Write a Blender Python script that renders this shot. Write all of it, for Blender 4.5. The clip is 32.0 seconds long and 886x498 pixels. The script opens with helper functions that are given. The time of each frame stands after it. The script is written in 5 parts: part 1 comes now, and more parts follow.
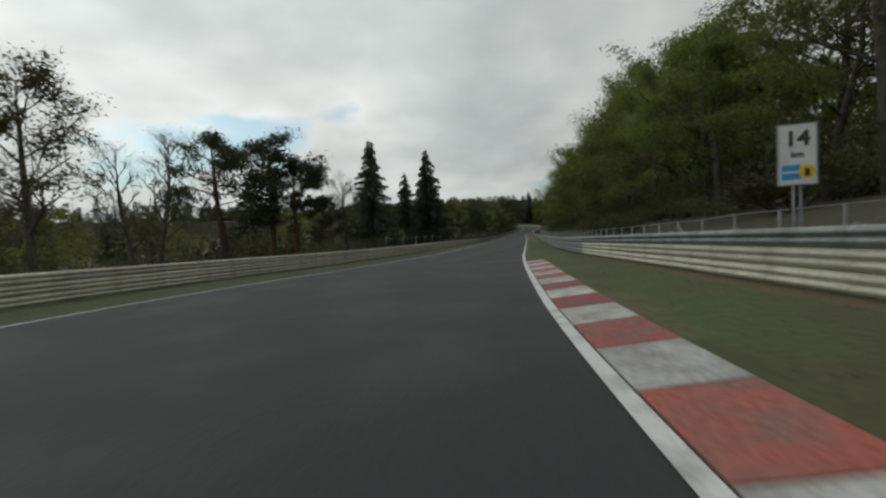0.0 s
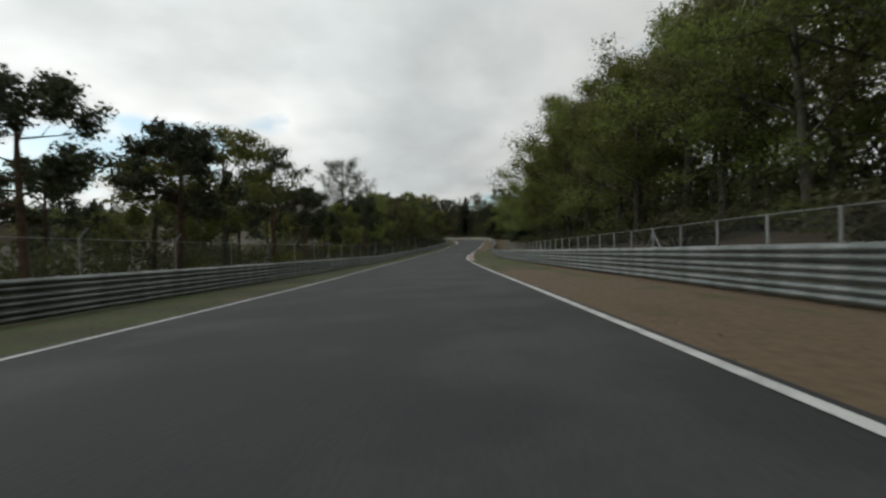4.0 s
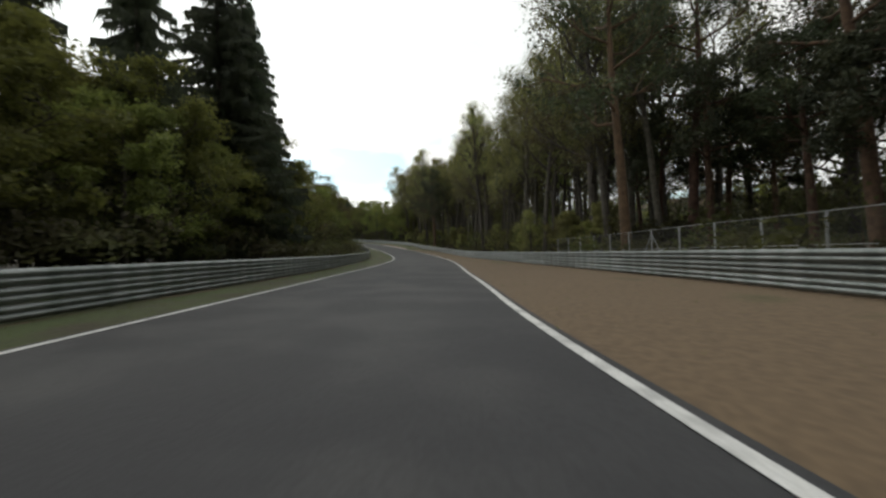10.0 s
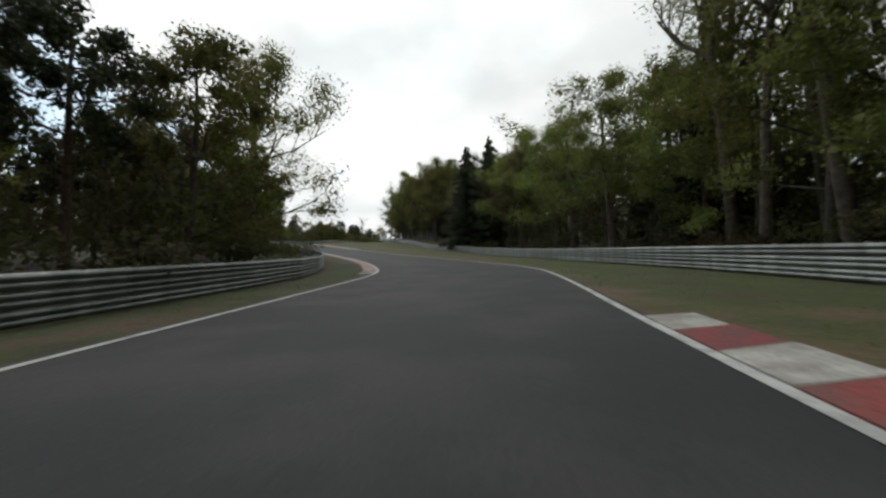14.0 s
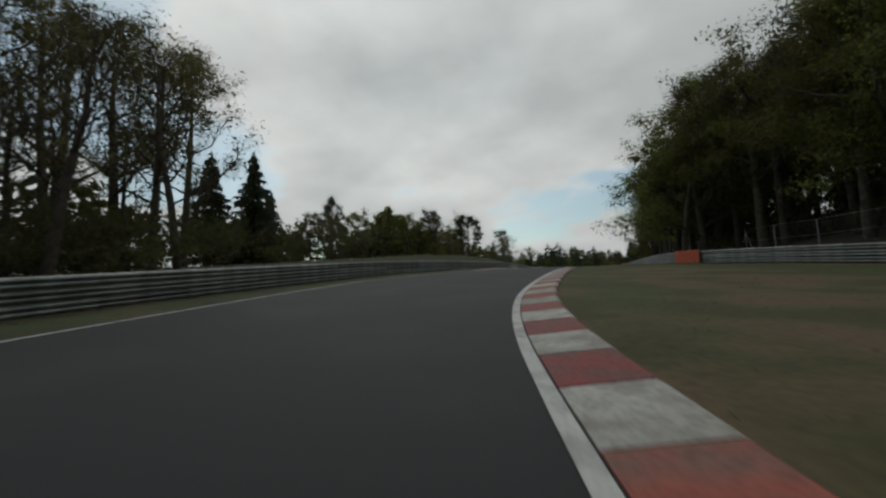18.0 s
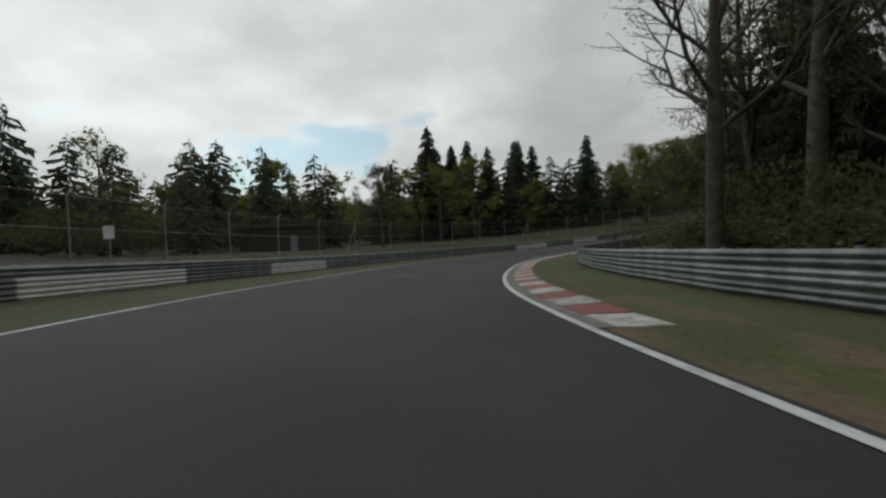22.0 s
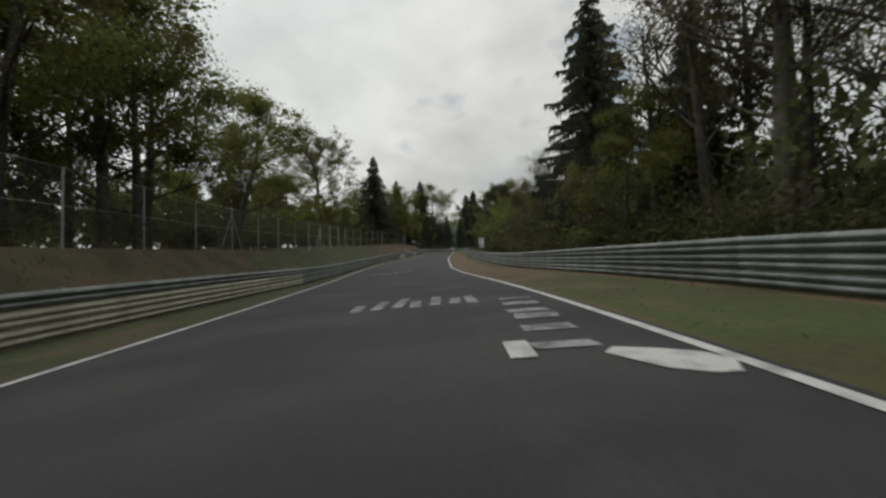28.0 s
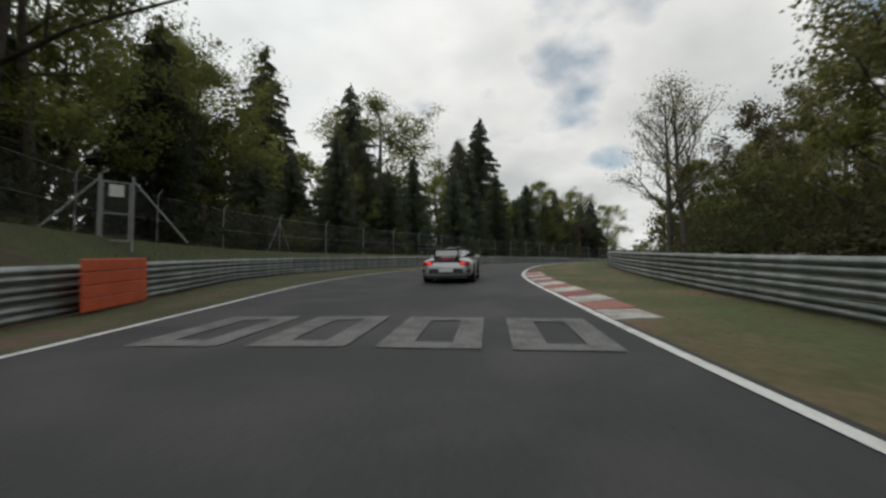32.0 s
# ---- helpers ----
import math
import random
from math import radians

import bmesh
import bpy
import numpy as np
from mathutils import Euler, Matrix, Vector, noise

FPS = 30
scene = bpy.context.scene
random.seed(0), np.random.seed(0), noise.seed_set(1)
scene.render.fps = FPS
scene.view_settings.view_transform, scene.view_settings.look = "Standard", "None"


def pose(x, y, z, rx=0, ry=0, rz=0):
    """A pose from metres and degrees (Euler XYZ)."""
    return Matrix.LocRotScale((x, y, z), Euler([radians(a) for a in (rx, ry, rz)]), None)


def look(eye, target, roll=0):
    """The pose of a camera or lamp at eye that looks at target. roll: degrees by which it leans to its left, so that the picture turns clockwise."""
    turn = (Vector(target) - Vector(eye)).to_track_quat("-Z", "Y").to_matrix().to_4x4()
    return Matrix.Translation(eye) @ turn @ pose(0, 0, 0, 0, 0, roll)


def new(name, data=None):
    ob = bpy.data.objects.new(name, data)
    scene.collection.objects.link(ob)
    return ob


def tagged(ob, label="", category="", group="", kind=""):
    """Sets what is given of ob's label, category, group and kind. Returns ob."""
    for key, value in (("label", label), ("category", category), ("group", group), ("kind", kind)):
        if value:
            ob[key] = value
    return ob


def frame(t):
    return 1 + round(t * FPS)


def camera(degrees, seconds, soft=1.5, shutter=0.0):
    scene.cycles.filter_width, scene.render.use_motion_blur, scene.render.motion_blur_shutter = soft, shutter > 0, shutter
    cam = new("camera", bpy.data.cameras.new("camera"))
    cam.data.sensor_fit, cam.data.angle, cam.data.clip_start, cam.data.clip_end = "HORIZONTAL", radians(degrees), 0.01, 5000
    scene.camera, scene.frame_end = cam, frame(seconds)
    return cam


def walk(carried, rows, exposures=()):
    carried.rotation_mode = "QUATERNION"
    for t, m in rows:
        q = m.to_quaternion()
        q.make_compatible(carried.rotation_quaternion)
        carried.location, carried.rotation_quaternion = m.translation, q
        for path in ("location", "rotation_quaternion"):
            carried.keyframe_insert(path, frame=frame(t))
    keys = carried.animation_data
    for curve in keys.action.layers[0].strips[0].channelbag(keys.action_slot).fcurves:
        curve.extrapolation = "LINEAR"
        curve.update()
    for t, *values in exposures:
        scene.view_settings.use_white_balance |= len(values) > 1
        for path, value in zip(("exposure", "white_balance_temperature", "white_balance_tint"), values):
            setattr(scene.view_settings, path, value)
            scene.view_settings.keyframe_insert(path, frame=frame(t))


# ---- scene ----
# ---------- camera and its drive: seconds, x, y, z, pitch, roll, yaw ----------
ROWS = [
    (0.0, 0.00, 0.00, 0.00, -2.36, 2.77, -0.00),
    (0.5, 1.34, 17.25, -0.58, -1.09, 1.88, -3.59),
    (1.0, 3.57, 34.47, -0.86, -0.41, 1.62, -5.82),
    (1.5, 6.44, 51.51, -1.07, -0.56, 1.24, -7.97),
    (2.0, 9.80, 68.55, -1.29, -0.57, 1.19, -9.05),
    (2.5, 13.44, 85.67, -1.55, -0.76, 1.15, -9.64),
    (3.0, 17.25, 103.06, -1.84, -0.74, 1.19, -9.74),
    (3.5, 21.10, 120.48, -2.05, -0.19, 1.37, -9.89),
    (4.0, 24.91, 137.86, -2.16, -0.17, 1.47, -9.51),
    (4.5, 28.56, 155.23, -2.31, -0.39, 1.56, -8.90),
    (5.0, 32.10, 172.60, -2.50, -0.50, 1.67, -8.83),
    (5.5, 35.81, 189.94, -2.65, -0.09, 1.83, -9.98),
    (6.0, 40.02, 207.21, -2.52, 1.31, 1.41, -12.15),
    (6.5, 44.70, 224.20, -1.96, 2.75, 1.33, -13.33),
    (7.0, 49.33, 241.24, -1.13, 2.96, 1.25, -11.73),
    (7.5, 53.13, 258.45, -0.18, 3.56, 1.04, -7.86),
    (8.0, 55.51, 275.92, 0.70, 2.54, 1.10, -2.34),
    (8.5, 56.33, 293.68, 1.44, 2.61, 1.14, 2.40),
    (9.0, 55.79, 311.47, 2.21, 2.71, 1.24, 6.37),
    (9.5, 54.05, 329.18, 2.83, 1.65, 1.68, 10.21),
    (10.0, 51.31, 346.80, 3.21, 1.22, 1.71, 12.81),
    (10.5, 47.75, 364.20, 3.50, 1.01, 1.66, 15.64),
    (11.0, 43.37, 381.37, 3.73, 0.87, 1.14, 18.25),
    (11.5, 38.29, 398.38, 4.04, 1.49, 0.90, 20.35),
    (12.0, 32.42, 415.31, 4.65, 2.79, 0.97, 23.25),
    (12.5, 25.66, 431.76, 5.57, 3.48, 1.17, 26.72),
    (13.0, 18.01, 447.58, 6.67, 4.05, 1.54, 30.22),
    (13.5, 9.48, 462.58, 7.88, 4.38, 1.65, 34.35),
    (14.0, -0.18, 476.81, 9.09, 4.01, 1.67, 39.32),
    (14.5, -11.16, 490.08, 10.22, 3.88, 1.88, 45.16),
    (15.0, -23.73, 501.72, 11.45, 4.70, 1.75, 54.60),
    (15.5, -38.01, 510.97, 12.97, 5.85, 1.68, 64.84),
    (16.0, -53.41, 518.03, 14.79, 6.80, 1.65, 71.22),
    (16.5, -69.09, 524.33, 16.78, 7.02, 1.67, 70.37),
    (17.0, -84.47, 531.83, 18.67, 5.97, 2.13, 62.89),
    (17.5, -98.98, 541.45, 20.36, 5.49, 1.78, 55.42),
    (18.0, -112.01, 552.82, 22.07, 6.14, 1.92, 47.63),
    (18.5, -123.38, 565.84, 23.74, 5.30, 1.74, 39.95),
    (19.0, -133.20, 580.04, 25.00, 3.40, 0.45, 34.70),
    (19.5, -142.05, 595.01, 25.94, 3.14, 0.94, 31.81),
    (20.0, -150.62, 610.70, 26.76, 2.49, 0.93, 30.77),
    (20.5, -159.08, 626.88, 27.34, 1.58, 0.87, 29.79),
    (21.0, -166.84, 643.05, 27.58, 0.32, 0.87, 26.81),
    (21.5, -172.71, 658.56, 27.45, -0.84, 1.16, 19.99),
    (22.0, -176.05, 673.58, 27.08, -1.55, 2.20, 10.41),
    (22.5, -177.42, 687.27, 26.63, -1.86, 2.23, 6.30),
    (23.0, -177.14, 699.76, 26.28, -1.01, 1.75, -3.54),
    (23.5, -175.15, 710.54, 26.12, -0.24, 1.43, -12.11),
    (24.0, -171.49, 720.83, 26.10, 0.41, 1.44, -21.73),
    (24.5, -166.00, 730.83, 26.28, 1.75, 1.51, -30.49),
    (25.0, -158.53, 740.79, 26.77, 3.12, 1.42, -37.90),
    (25.5, -149.37, 750.50, 27.60, 4.41, 1.32, -43.46),
    (26.0, -138.87, 760.04, 28.78, 5.45, 1.17, -46.69),
    (26.5, -127.49, 769.73, 30.23, 5.98, 0.94, -47.15),
    (27.0, -115.75, 780.14, 31.77, 5.61, 0.74, -44.39),
    (27.5, -104.46, 791.89, 33.21, 4.86, 1.36, -37.99),
    (28.0, -94.05, 804.89, 34.29, 2.93, 2.10, -34.09),
    (28.5, -84.45, 818.59, 34.91, 1.71, 2.41, -30.61),
    (29.0, -75.37, 832.71, 35.48, 2.59, 2.30, -29.57),
    (29.5, -66.24, 846.79, 36.36, 3.78, 1.93, -31.01),
    (30.0, -56.79, 860.49, 37.36, 3.47, 1.84, -32.88),
    (30.5, -46.95, 874.12, 38.33, 3.46, 1.81, -33.44),
    (31.0, -37.18, 888.03, 39.32, 3.62, 1.82, -31.42),
    (31.5, -27.57, 902.11, 40.35, 3.68, 0.87, -31.83),
    (32.0, -17.03, 915.63, 41.41, 3.75, 0.60, -38.75),
]
cam = camera(93.2, 32.0, soft=2.55, shutter=0.08)
walk(cam, [(t, pose(x, y, z, 90 + p, r, w)) for t, x, y, z, p, r, w in ROWS],
     exposures=[(0, -0.92, 6430, 7), (1.5, -0.86, 6450, 8), (3.5, -0.74, 6450, 9), (6, -0.48, 6480, 10), (8, -0.45, 6450, 9), (9, -0.52, 6480, 9), (10, -0.2, 6600, 11), (11, -0.08, 6630, 12), (12.2, 0.0, 6620, 13), (13, -0.36, 6550, 12), (14, -0.52, 6450, 11), (14.5, -0.7, 6450, 10),
                (16.5, -1.3, 6420, 9), (19, -1.5, 6420, 8), (20.5, -1.42, 6420, 8), (22, -1.0, 6420, 8), (23, -0.68, 6430, 8), (24, -0.42, 6430, 8), (26.5, -0.35, 6550, 11), (28, -0.52, 6600, 10), (29.5, -0.55, 6490, 9),
                (30.5, -0.36, 6530, 10), (32, -0.28, 6540, 11)])

# ---------- sky and sun ----------
SUN_UP, SUN_ROUND = radians(46), radians(-62)
CLOUDS_AT = (24.57, -6.42, -1.51)
world = bpy.data.worlds.new("sky")
scene.world = world
world.use_nodes = True
wt = world.node_tree
wt.nodes.clear()
sky = wt.nodes.new("ShaderNodeTexSky")
sky.sky_type, sky.sun_disc, sky.sun_elevation, sky.sun_rotation = "NISHITA", False, SUN_UP, SUN_ROUND
tc = wt.nodes.new("ShaderNodeTexCoord")
sep = wt.nodes.new("ShaderNodeSeparateXYZ")
up = wt.nodes.new("ShaderNodeMath")
up.operation, up.inputs[1].default_value = "MAXIMUM", 0.0
lift = wt.nodes.new("ShaderNodeMath")
lift.operation, lift.inputs[1].default_value = "ADD", 0.28
du, dv = wt.nodes.new("ShaderNodeMath"), wt.nodes.new("ShaderNodeMath")
du.operation = dv.operation = "DIVIDE"
flat = wt.nodes.new("ShaderNodeCombineXYZ")
drift = wt.nodes.new("ShaderNodeMapping")
drift.inputs["Location"].default_value = CLOUDS_AT
n1, n2 = wt.nodes.new("ShaderNodeTexNoise"), wt.nodes.new("ShaderNodeTexNoise")
n1.inputs["Scale"].default_value, n1.inputs["Detail"].default_value, n1.inputs["Roughness"].default_value = 1.15, 7, 0.47
n2.inputs["Scale"].default_value, n2.inputs["Detail"].default_value, n2.inputs["Roughness"].default_value = 2.6, 6, 0.5
# gaps of blue where the cover is thin, white edges round them, grey where it is thick
cover, tone = wt.nodes.new("ShaderNodeValToRGB"), wt.nodes.new("ShaderNodeValToRGB")
cover.color_ramp.elements[0].position, cover.color_ramp.elements[1].position = 0.385, 0.44
cover.color_ramp.elements[0].color = (0.2, 0.2, 0.2, 1)
tone.color_ramp.elements[0].position, tone.color_ramp.elements[1].position = 0.42, 0.62
tone.color_ramp.elements[0].color, tone.color_ramp.elements[1].color = (1.0, 1.01, 0.98, 1), (0.72, 0.76, 0.75, 1)
puff = wt.nodes.new("ShaderNodeMapRange")
puff.inputs["From Min"].default_value, puff.inputs["From Max"].default_value = 0.36, 0.62
puff.inputs["To Min"].default_value, puff.inputs["To Max"].default_value = 0.90, 1.08
shape = wt.nodes.new("ShaderNodeVectorMath")
shape.operation = "SCALE"
gain = wt.nodes.new("ShaderNodeVectorMath")
gain.operation = "MULTIPLY"
gain.inputs[1].default_value = (0.140, 0.152, 0.134)
mixs = wt.nodes.new("ShaderNodeMix")
mixs.data_type = "RGBA"
bgd, wout = wt.nodes.new("ShaderNodeBackground"), wt.nodes.new("ShaderNodeOutputWorld")
wt.links.new(tc.outputs["Generated"], sep.inputs["Vector"])
wt.links.new(sep.outputs["Z"], up.inputs[0])
wt.links.new(up.outputs["Value"], lift.inputs[0])
for node, axis in ((du, "X"), (dv, "Y")):
    wt.links.new(sep.outputs[axis], node.inputs[0])
    wt.links.new(lift.outputs["Value"], node.inputs[1])
    wt.links.new(node.outputs["Value"], flat.inputs[axis])
wt.links.new(flat.outputs["Vector"], drift.inputs["Vector"])
wt.links.new(drift.outputs["Vector"], n1.inputs["Vector"])
wt.links.new(drift.outputs["Vector"], n2.inputs["Vector"])
wt.links.new(n1.outputs["Fac"], cover.inputs["Fac"])
wt.links.new(n1.outputs["Fac"], tone.inputs["Fac"])
wt.links.new(n2.outputs["Fac"], puff.inputs["Value"])
wt.links.new(tone.outputs["Color"], shape.inputs[0])
wt.links.new(puff.outputs["Result"], shape.inputs["Scale"])
wt.links.new(sky.outputs["Color"], gain.inputs[0])
wt.links.new(cover.outputs["Color"], mixs.inputs["Factor"])
wt.links.new(gain.outputs["Vector"], mixs.inputs[6])
wt.links.new(shape.outputs["Vector"], mixs.inputs[7])
# the cloud is brighter round the hidden sun
toward = wt.nodes.new("ShaderNodeVectorMath")
toward.operation = "DOT_PRODUCT"
toward.inputs[1].default_value = (math.sin(SUN_ROUND) * math.cos(SUN_UP), math.cos(SUN_ROUND) * math.cos(SUN_UP), math.sin(SUN_UP))
glow = wt.nodes.new("ShaderNodeMapRange")
glow.inputs["From Min"].default_value, glow.inputs["To Min"].default_value, glow.inputs["To Max"].default_value = 0.1, 0.95, 1.9
bright = wt.nodes.new("ShaderNodeVectorMath")
bright.operation = "SCALE"
wt.links.new(tc.outputs["Generated"], toward.inputs[0])
wt.links.new(toward.outputs["Value"], glow.inputs["Value"])
wt.links.new(glow.outputs["Result"], bright.inputs["Scale"])
wt.links.new(mixs.outputs[2], bright.inputs[0])
wt.links.new(bright.outputs["Vector"], bgd.inputs["Color"])
wt.links.new(bgd.outputs["Background"], wout.inputs["Surface"])
sun = new("sun", bpy.data.lights.new("sun", "SUN"))
sun.data.energy, sun.data.angle, sun.data.color = 0.5, radians(14), (1.0, 0.97, 0.88)
sun.matrix_world = look((0, 0, 0), (-math.sin(SUN_ROUND) * math.cos(SUN_UP), -math.cos(SUN_ROUND) * math.cos(SUN_UP), -math.sin(SUN_UP)))


# ---------- materials ----------
def material(name, base, rough=0.8, metal=0.0, vary=0.3, scale=6.0, fine=60.0, bump=0.3, second=None, spots=0.5, mask="", third=None, alpha=1.0, obj=0.0, emit=0.0, thin=0.0):
    """A surface with grain at two scales. second: a colour that shows in patches; mask: a mesh attribute that brings in third."""
    m = bpy.data.materials.new(name)
    m.use_nodes = True
    t = m.node_tree
    bsdf = t.nodes["Principled BSDF"]
    co = t.nodes.new("ShaderNodeTexCoord")
    a, b = t.nodes.new("ShaderNodeTexNoise"), t.nodes.new("ShaderNodeTexNoise")
    a.inputs["Scale"].default_value, a.inputs["Detail"].default_value = scale, 6
    b.inputs["Scale"].default_value, b.inputs["Detail"].default_value = fine, 4
    for n in (a, b):
        t.links.new(co.outputs["Object"], n.inputs["Vector"])
    ra = t.nodes.new("ShaderNodeValToRGB")
    ra.color_ramp.elements[0].position, ra.color_ramp.elements[1].position = spots - 0.12, spots + 0.12
    lo = second or tuple(c * (1 - vary) for c in base)
    ra.color_ramp.elements[0].color, ra.color_ramp.elements[1].color = (*lo, 1), (*base, 1)
    t.links.new(a.outputs["Fac"], ra.inputs["Fac"])
    col = ra.outputs["Color"]
    if mask:
        at = t.nodes.new("ShaderNodeAttribute")
        at.attribute_name = mask
        ad = t.nodes.new("ShaderNodeMath")
        ad.operation = "MULTIPLY_ADD"
        ad.inputs[1].default_value = 1.0
        sh = t.nodes.new("ShaderNodeMath")
        sh.operation = "MULTIPLY_ADD"
        sh.inputs[1].default_value, sh.inputs[2].default_value = 1.6, -0.8
        t.links.new(a.outputs["Fac"], sh.inputs[0])
        t.links.new(at.outputs["Fac"], ad.inputs[0])
        t.links.new(sh.outputs["Value"], ad.inputs[2])
        rm = t.nodes.new("ShaderNodeValToRGB")
        rm.color_ramp.elements[0].position, rm.color_ramp.elements[1].position = 0.32, 0.62
        t.links.new(ad.outputs["Value"], rm.inputs["Fac"])
        mx = t.nodes.new("ShaderNodeMix")
        mx.data_type = "RGBA"
        t.links.new(rm.outputs["Color"], mx.inputs["Factor"])
        t.links.new(col, mx.inputs[6])
        mx.inputs[7].default_value = (*third, 1)
        col = mx.outputs[2]
    fx = t.nodes.new("ShaderNodeMix")
    fx.data_type, fx.blend_type = "RGBA", "MULTIPLY"
    fx.inputs["Factor"].default_value = min(1.0, vary * 1.6)
    rb = t.nodes.new("ShaderNodeValToRGB")
    rb.color_ramp.elements[0].position, rb.color_ramp.elements[1].position = 0.3, 0.62
    rb.color_ramp.elements[0].color = (0.45, 0.45, 0.45, 1)
    t.links.new(b.outputs["Fac"], rb.inputs["Fac"])
    t.links.new(col, fx.inputs[6])
    t.links.new(rb.outputs["Color"], fx.inputs[7])
    col = fx.outputs[2]
    if obj:
        oi, hs = t.nodes.new("ShaderNodeObjectInfo"), t.nodes.new("ShaderNodeHueSaturation")
        mr = t.nodes.new("ShaderNodeMapRange")
        mr.inputs["To Min"].default_value, mr.inputs["To Max"].default_value = 1 - obj, 1 + obj
        mh = t.nodes.new("ShaderNodeMapRange")
        mh.inputs["To Min"].default_value, mh.inputs["To Max"].default_value = 0.5 - obj * 0.06, 0.5 + obj * 0.06
        t.links.new(oi.outputs["Random"], mr.inputs["Value"])
        t.links.new(oi.outputs["Random"], mh.inputs["Value"])
        t.links.new(mr.outputs["Result"], hs.inputs["Value"])
        t.links.new(mh.outputs["Result"], hs.inputs["Hue"])
        t.links.new(col, hs.inputs["Color"])
        col = hs.outputs["Color"]
    t.links.new(col, bsdf.inputs["Base Color"])
    bsdf.inputs["Roughness"].default_value, bsdf.inputs["Metallic"].default_value = rough, metal
    if bump:
        bp = t.nodes.new("ShaderNodeBump")
        bp.inputs["Strength"].default_value, bp.inputs["Distance"].default_value = bump, 0.02
        t.links.new(b.outputs["Fac"], bp.inputs["Height"])
        t.links.new(bp.outputs["Normal"], bsdf.inputs["Normal"])
    if emit:
        t.links.new(col, bsdf.inputs["Emission Color"])
        bsdf.inputs["Emission Strength"].default_value = emit
    bsdf.inputs["Alpha"].default_value = alpha
    if thin:
        tl, ms = t.nodes.new("ShaderNodeBsdfTranslucent"), t.nodes.new("ShaderNodeMixShader")
        ms.inputs["Fac"].default_value = thin
        t.links.new(col, tl.inputs["Color"])
        t.links.new(bsdf.outputs["BSDF"], ms.inputs[1])
        t.links.new(tl.outputs["BSDF"], ms.inputs[2])
        t.links.new(ms.outputs["Shader"], t.nodes["Material Output"].inputs["Surface"])
    return m


ASPHALT = material("asphalt", (0.036, 0.0365, 0.038), 0.85, vary=0.32, scale=0.5, fine=22, bump=0.45, second=(0.026, 0.0265, 0.0285), mask="bare", third=(0.048, 0.048, 0.048))
NEW_ASPHALT = material("newer_asphalt", (0.026, 0.0265, 0.029), 0.82, vary=0.25, scale=0.35, fine=30, bump=0.35, second=(0.021, 0.0215, 0.024), mask="bare", third=(0.033, 0.033, 0.035))
PAINT = material("road_paint", (0.62, 0.62, 0.60), 0.7, vary=0.3, scale=3, fine=30, second=(0.36, 0.36, 0.35), spots=0.42)
CHALK = material("worn_road_paint", (0.36, 0.36, 0.36), 0.85, vary=0.45, scale=2.5, fine=18, second=(0.13, 0.13, 0.13), spots=0.47)
BANK = material("bank_grass", (0.048, 0.066, 0.016), 0.95, vary=0.4, scale=0.45, fine=9, bump=0.7, second=(0.046, 0.040, 0.02), spots=0.45, mask="bare", third=(0.095, 0.062, 0.040))
VERGE = material("verge_grass", (0.060, 0.084, 0.019), 0.95, vary=0.4, scale=0.45, fine=9, bump=0.7, second=(0.068, 0.060, 0.024), spots=0.47, mask="bare", third=(0.130, 0.089, 0.050))
MEADOW = material("forest_floor", (0.03, 0.038, 0.012), 0.95, vary=0.45, scale=0.12, fine=1.6, bump=0.6, second=(0.05, 0.04, 0.022), spots=0.48, mask="bare", third=(0.075, 0.05, 0.032))
KERB_RED = material("kerb_red", (0.33, 0.075, 0.062), 0.75, vary=0.45, scale=2.6, fine=20, second=(0.22, 0.10, 0.085), obj=0.2)
KERB_WHITE = material("kerb_white", (0.52, 0.51, 0.47), 0.75, vary=0.42, scale=2.6, fine=20, second=(0.32, 0.30, 0.27), obj=0.2)
GALV = material("galvanised_steel", (0.245, 0.262, 0.255), 0.5, 0.55, vary=0.35, scale=1.6, fine=14, bump=0.15, second=(0.15, 0.17, 0.16), obj=0.22)
CREAM = material("cream_painted_rail", (0.52, 0.50, 0.40), 0.6, vary=0.3, scale=1.2, fine=12, second=(0.34, 0.30, 0.22), spots=0.4, obj=0.15)
GHOST = material("grey_faded_paint", (0.15, 0.15, 0.148), 0.85, vary=0.4, scale=2.5, fine=18, second=(0.085, 0.085, 0.085), spots=0.45)
WHITE = material("white_painted_metal", (0.72, 0.72, 0.70), 0.55, vary=0.15, scale=3, fine=25, bump=0.1)
ORANGE = material("orange_panel", (0.62, 0.10, 0.03), 0.6, vary=0.2, scale=3, fine=20, bump=0.1)
POST = material("zinc_post", (0.33, 0.34, 0.34), 0.55, 0.5, vary=0.25, scale=3, fine=25, bump=0.1, obj=0.2)
FENCE_POST = material("pale_zinc_post", (0.33, 0.34, 0.33), 0.7, 0.1, vary=0.3, scale=3, fine=25, bump=0.1, second=(0.27, 0.28, 0.27), obj=0.15)
WIRE = material("wire_mesh", (0.10, 0.105, 0.10), 0.6, 0.3, vary=0.2, bump=0, alpha=0.11)
BARK = material("grey_bark", (0.105, 0.09, 0.07), 0.95, vary=0.45, scale=3, fine=24, bump=0.9, obj=0.3)
PINEBARK = material("red_pine_bark", (0.13, 0.075, 0.045), 0.95, vary=0.4, scale=3, fine=20, bump=0.9, obj=0.2)
LEAF = material("spring_leaves", (0.215, 0.232, 0.060), 0.7, vary=0.3, scale=0.5, fine=5, bump=0, second=(0.13, 0.145, 0.036), obj=0.4, thin=0.55)
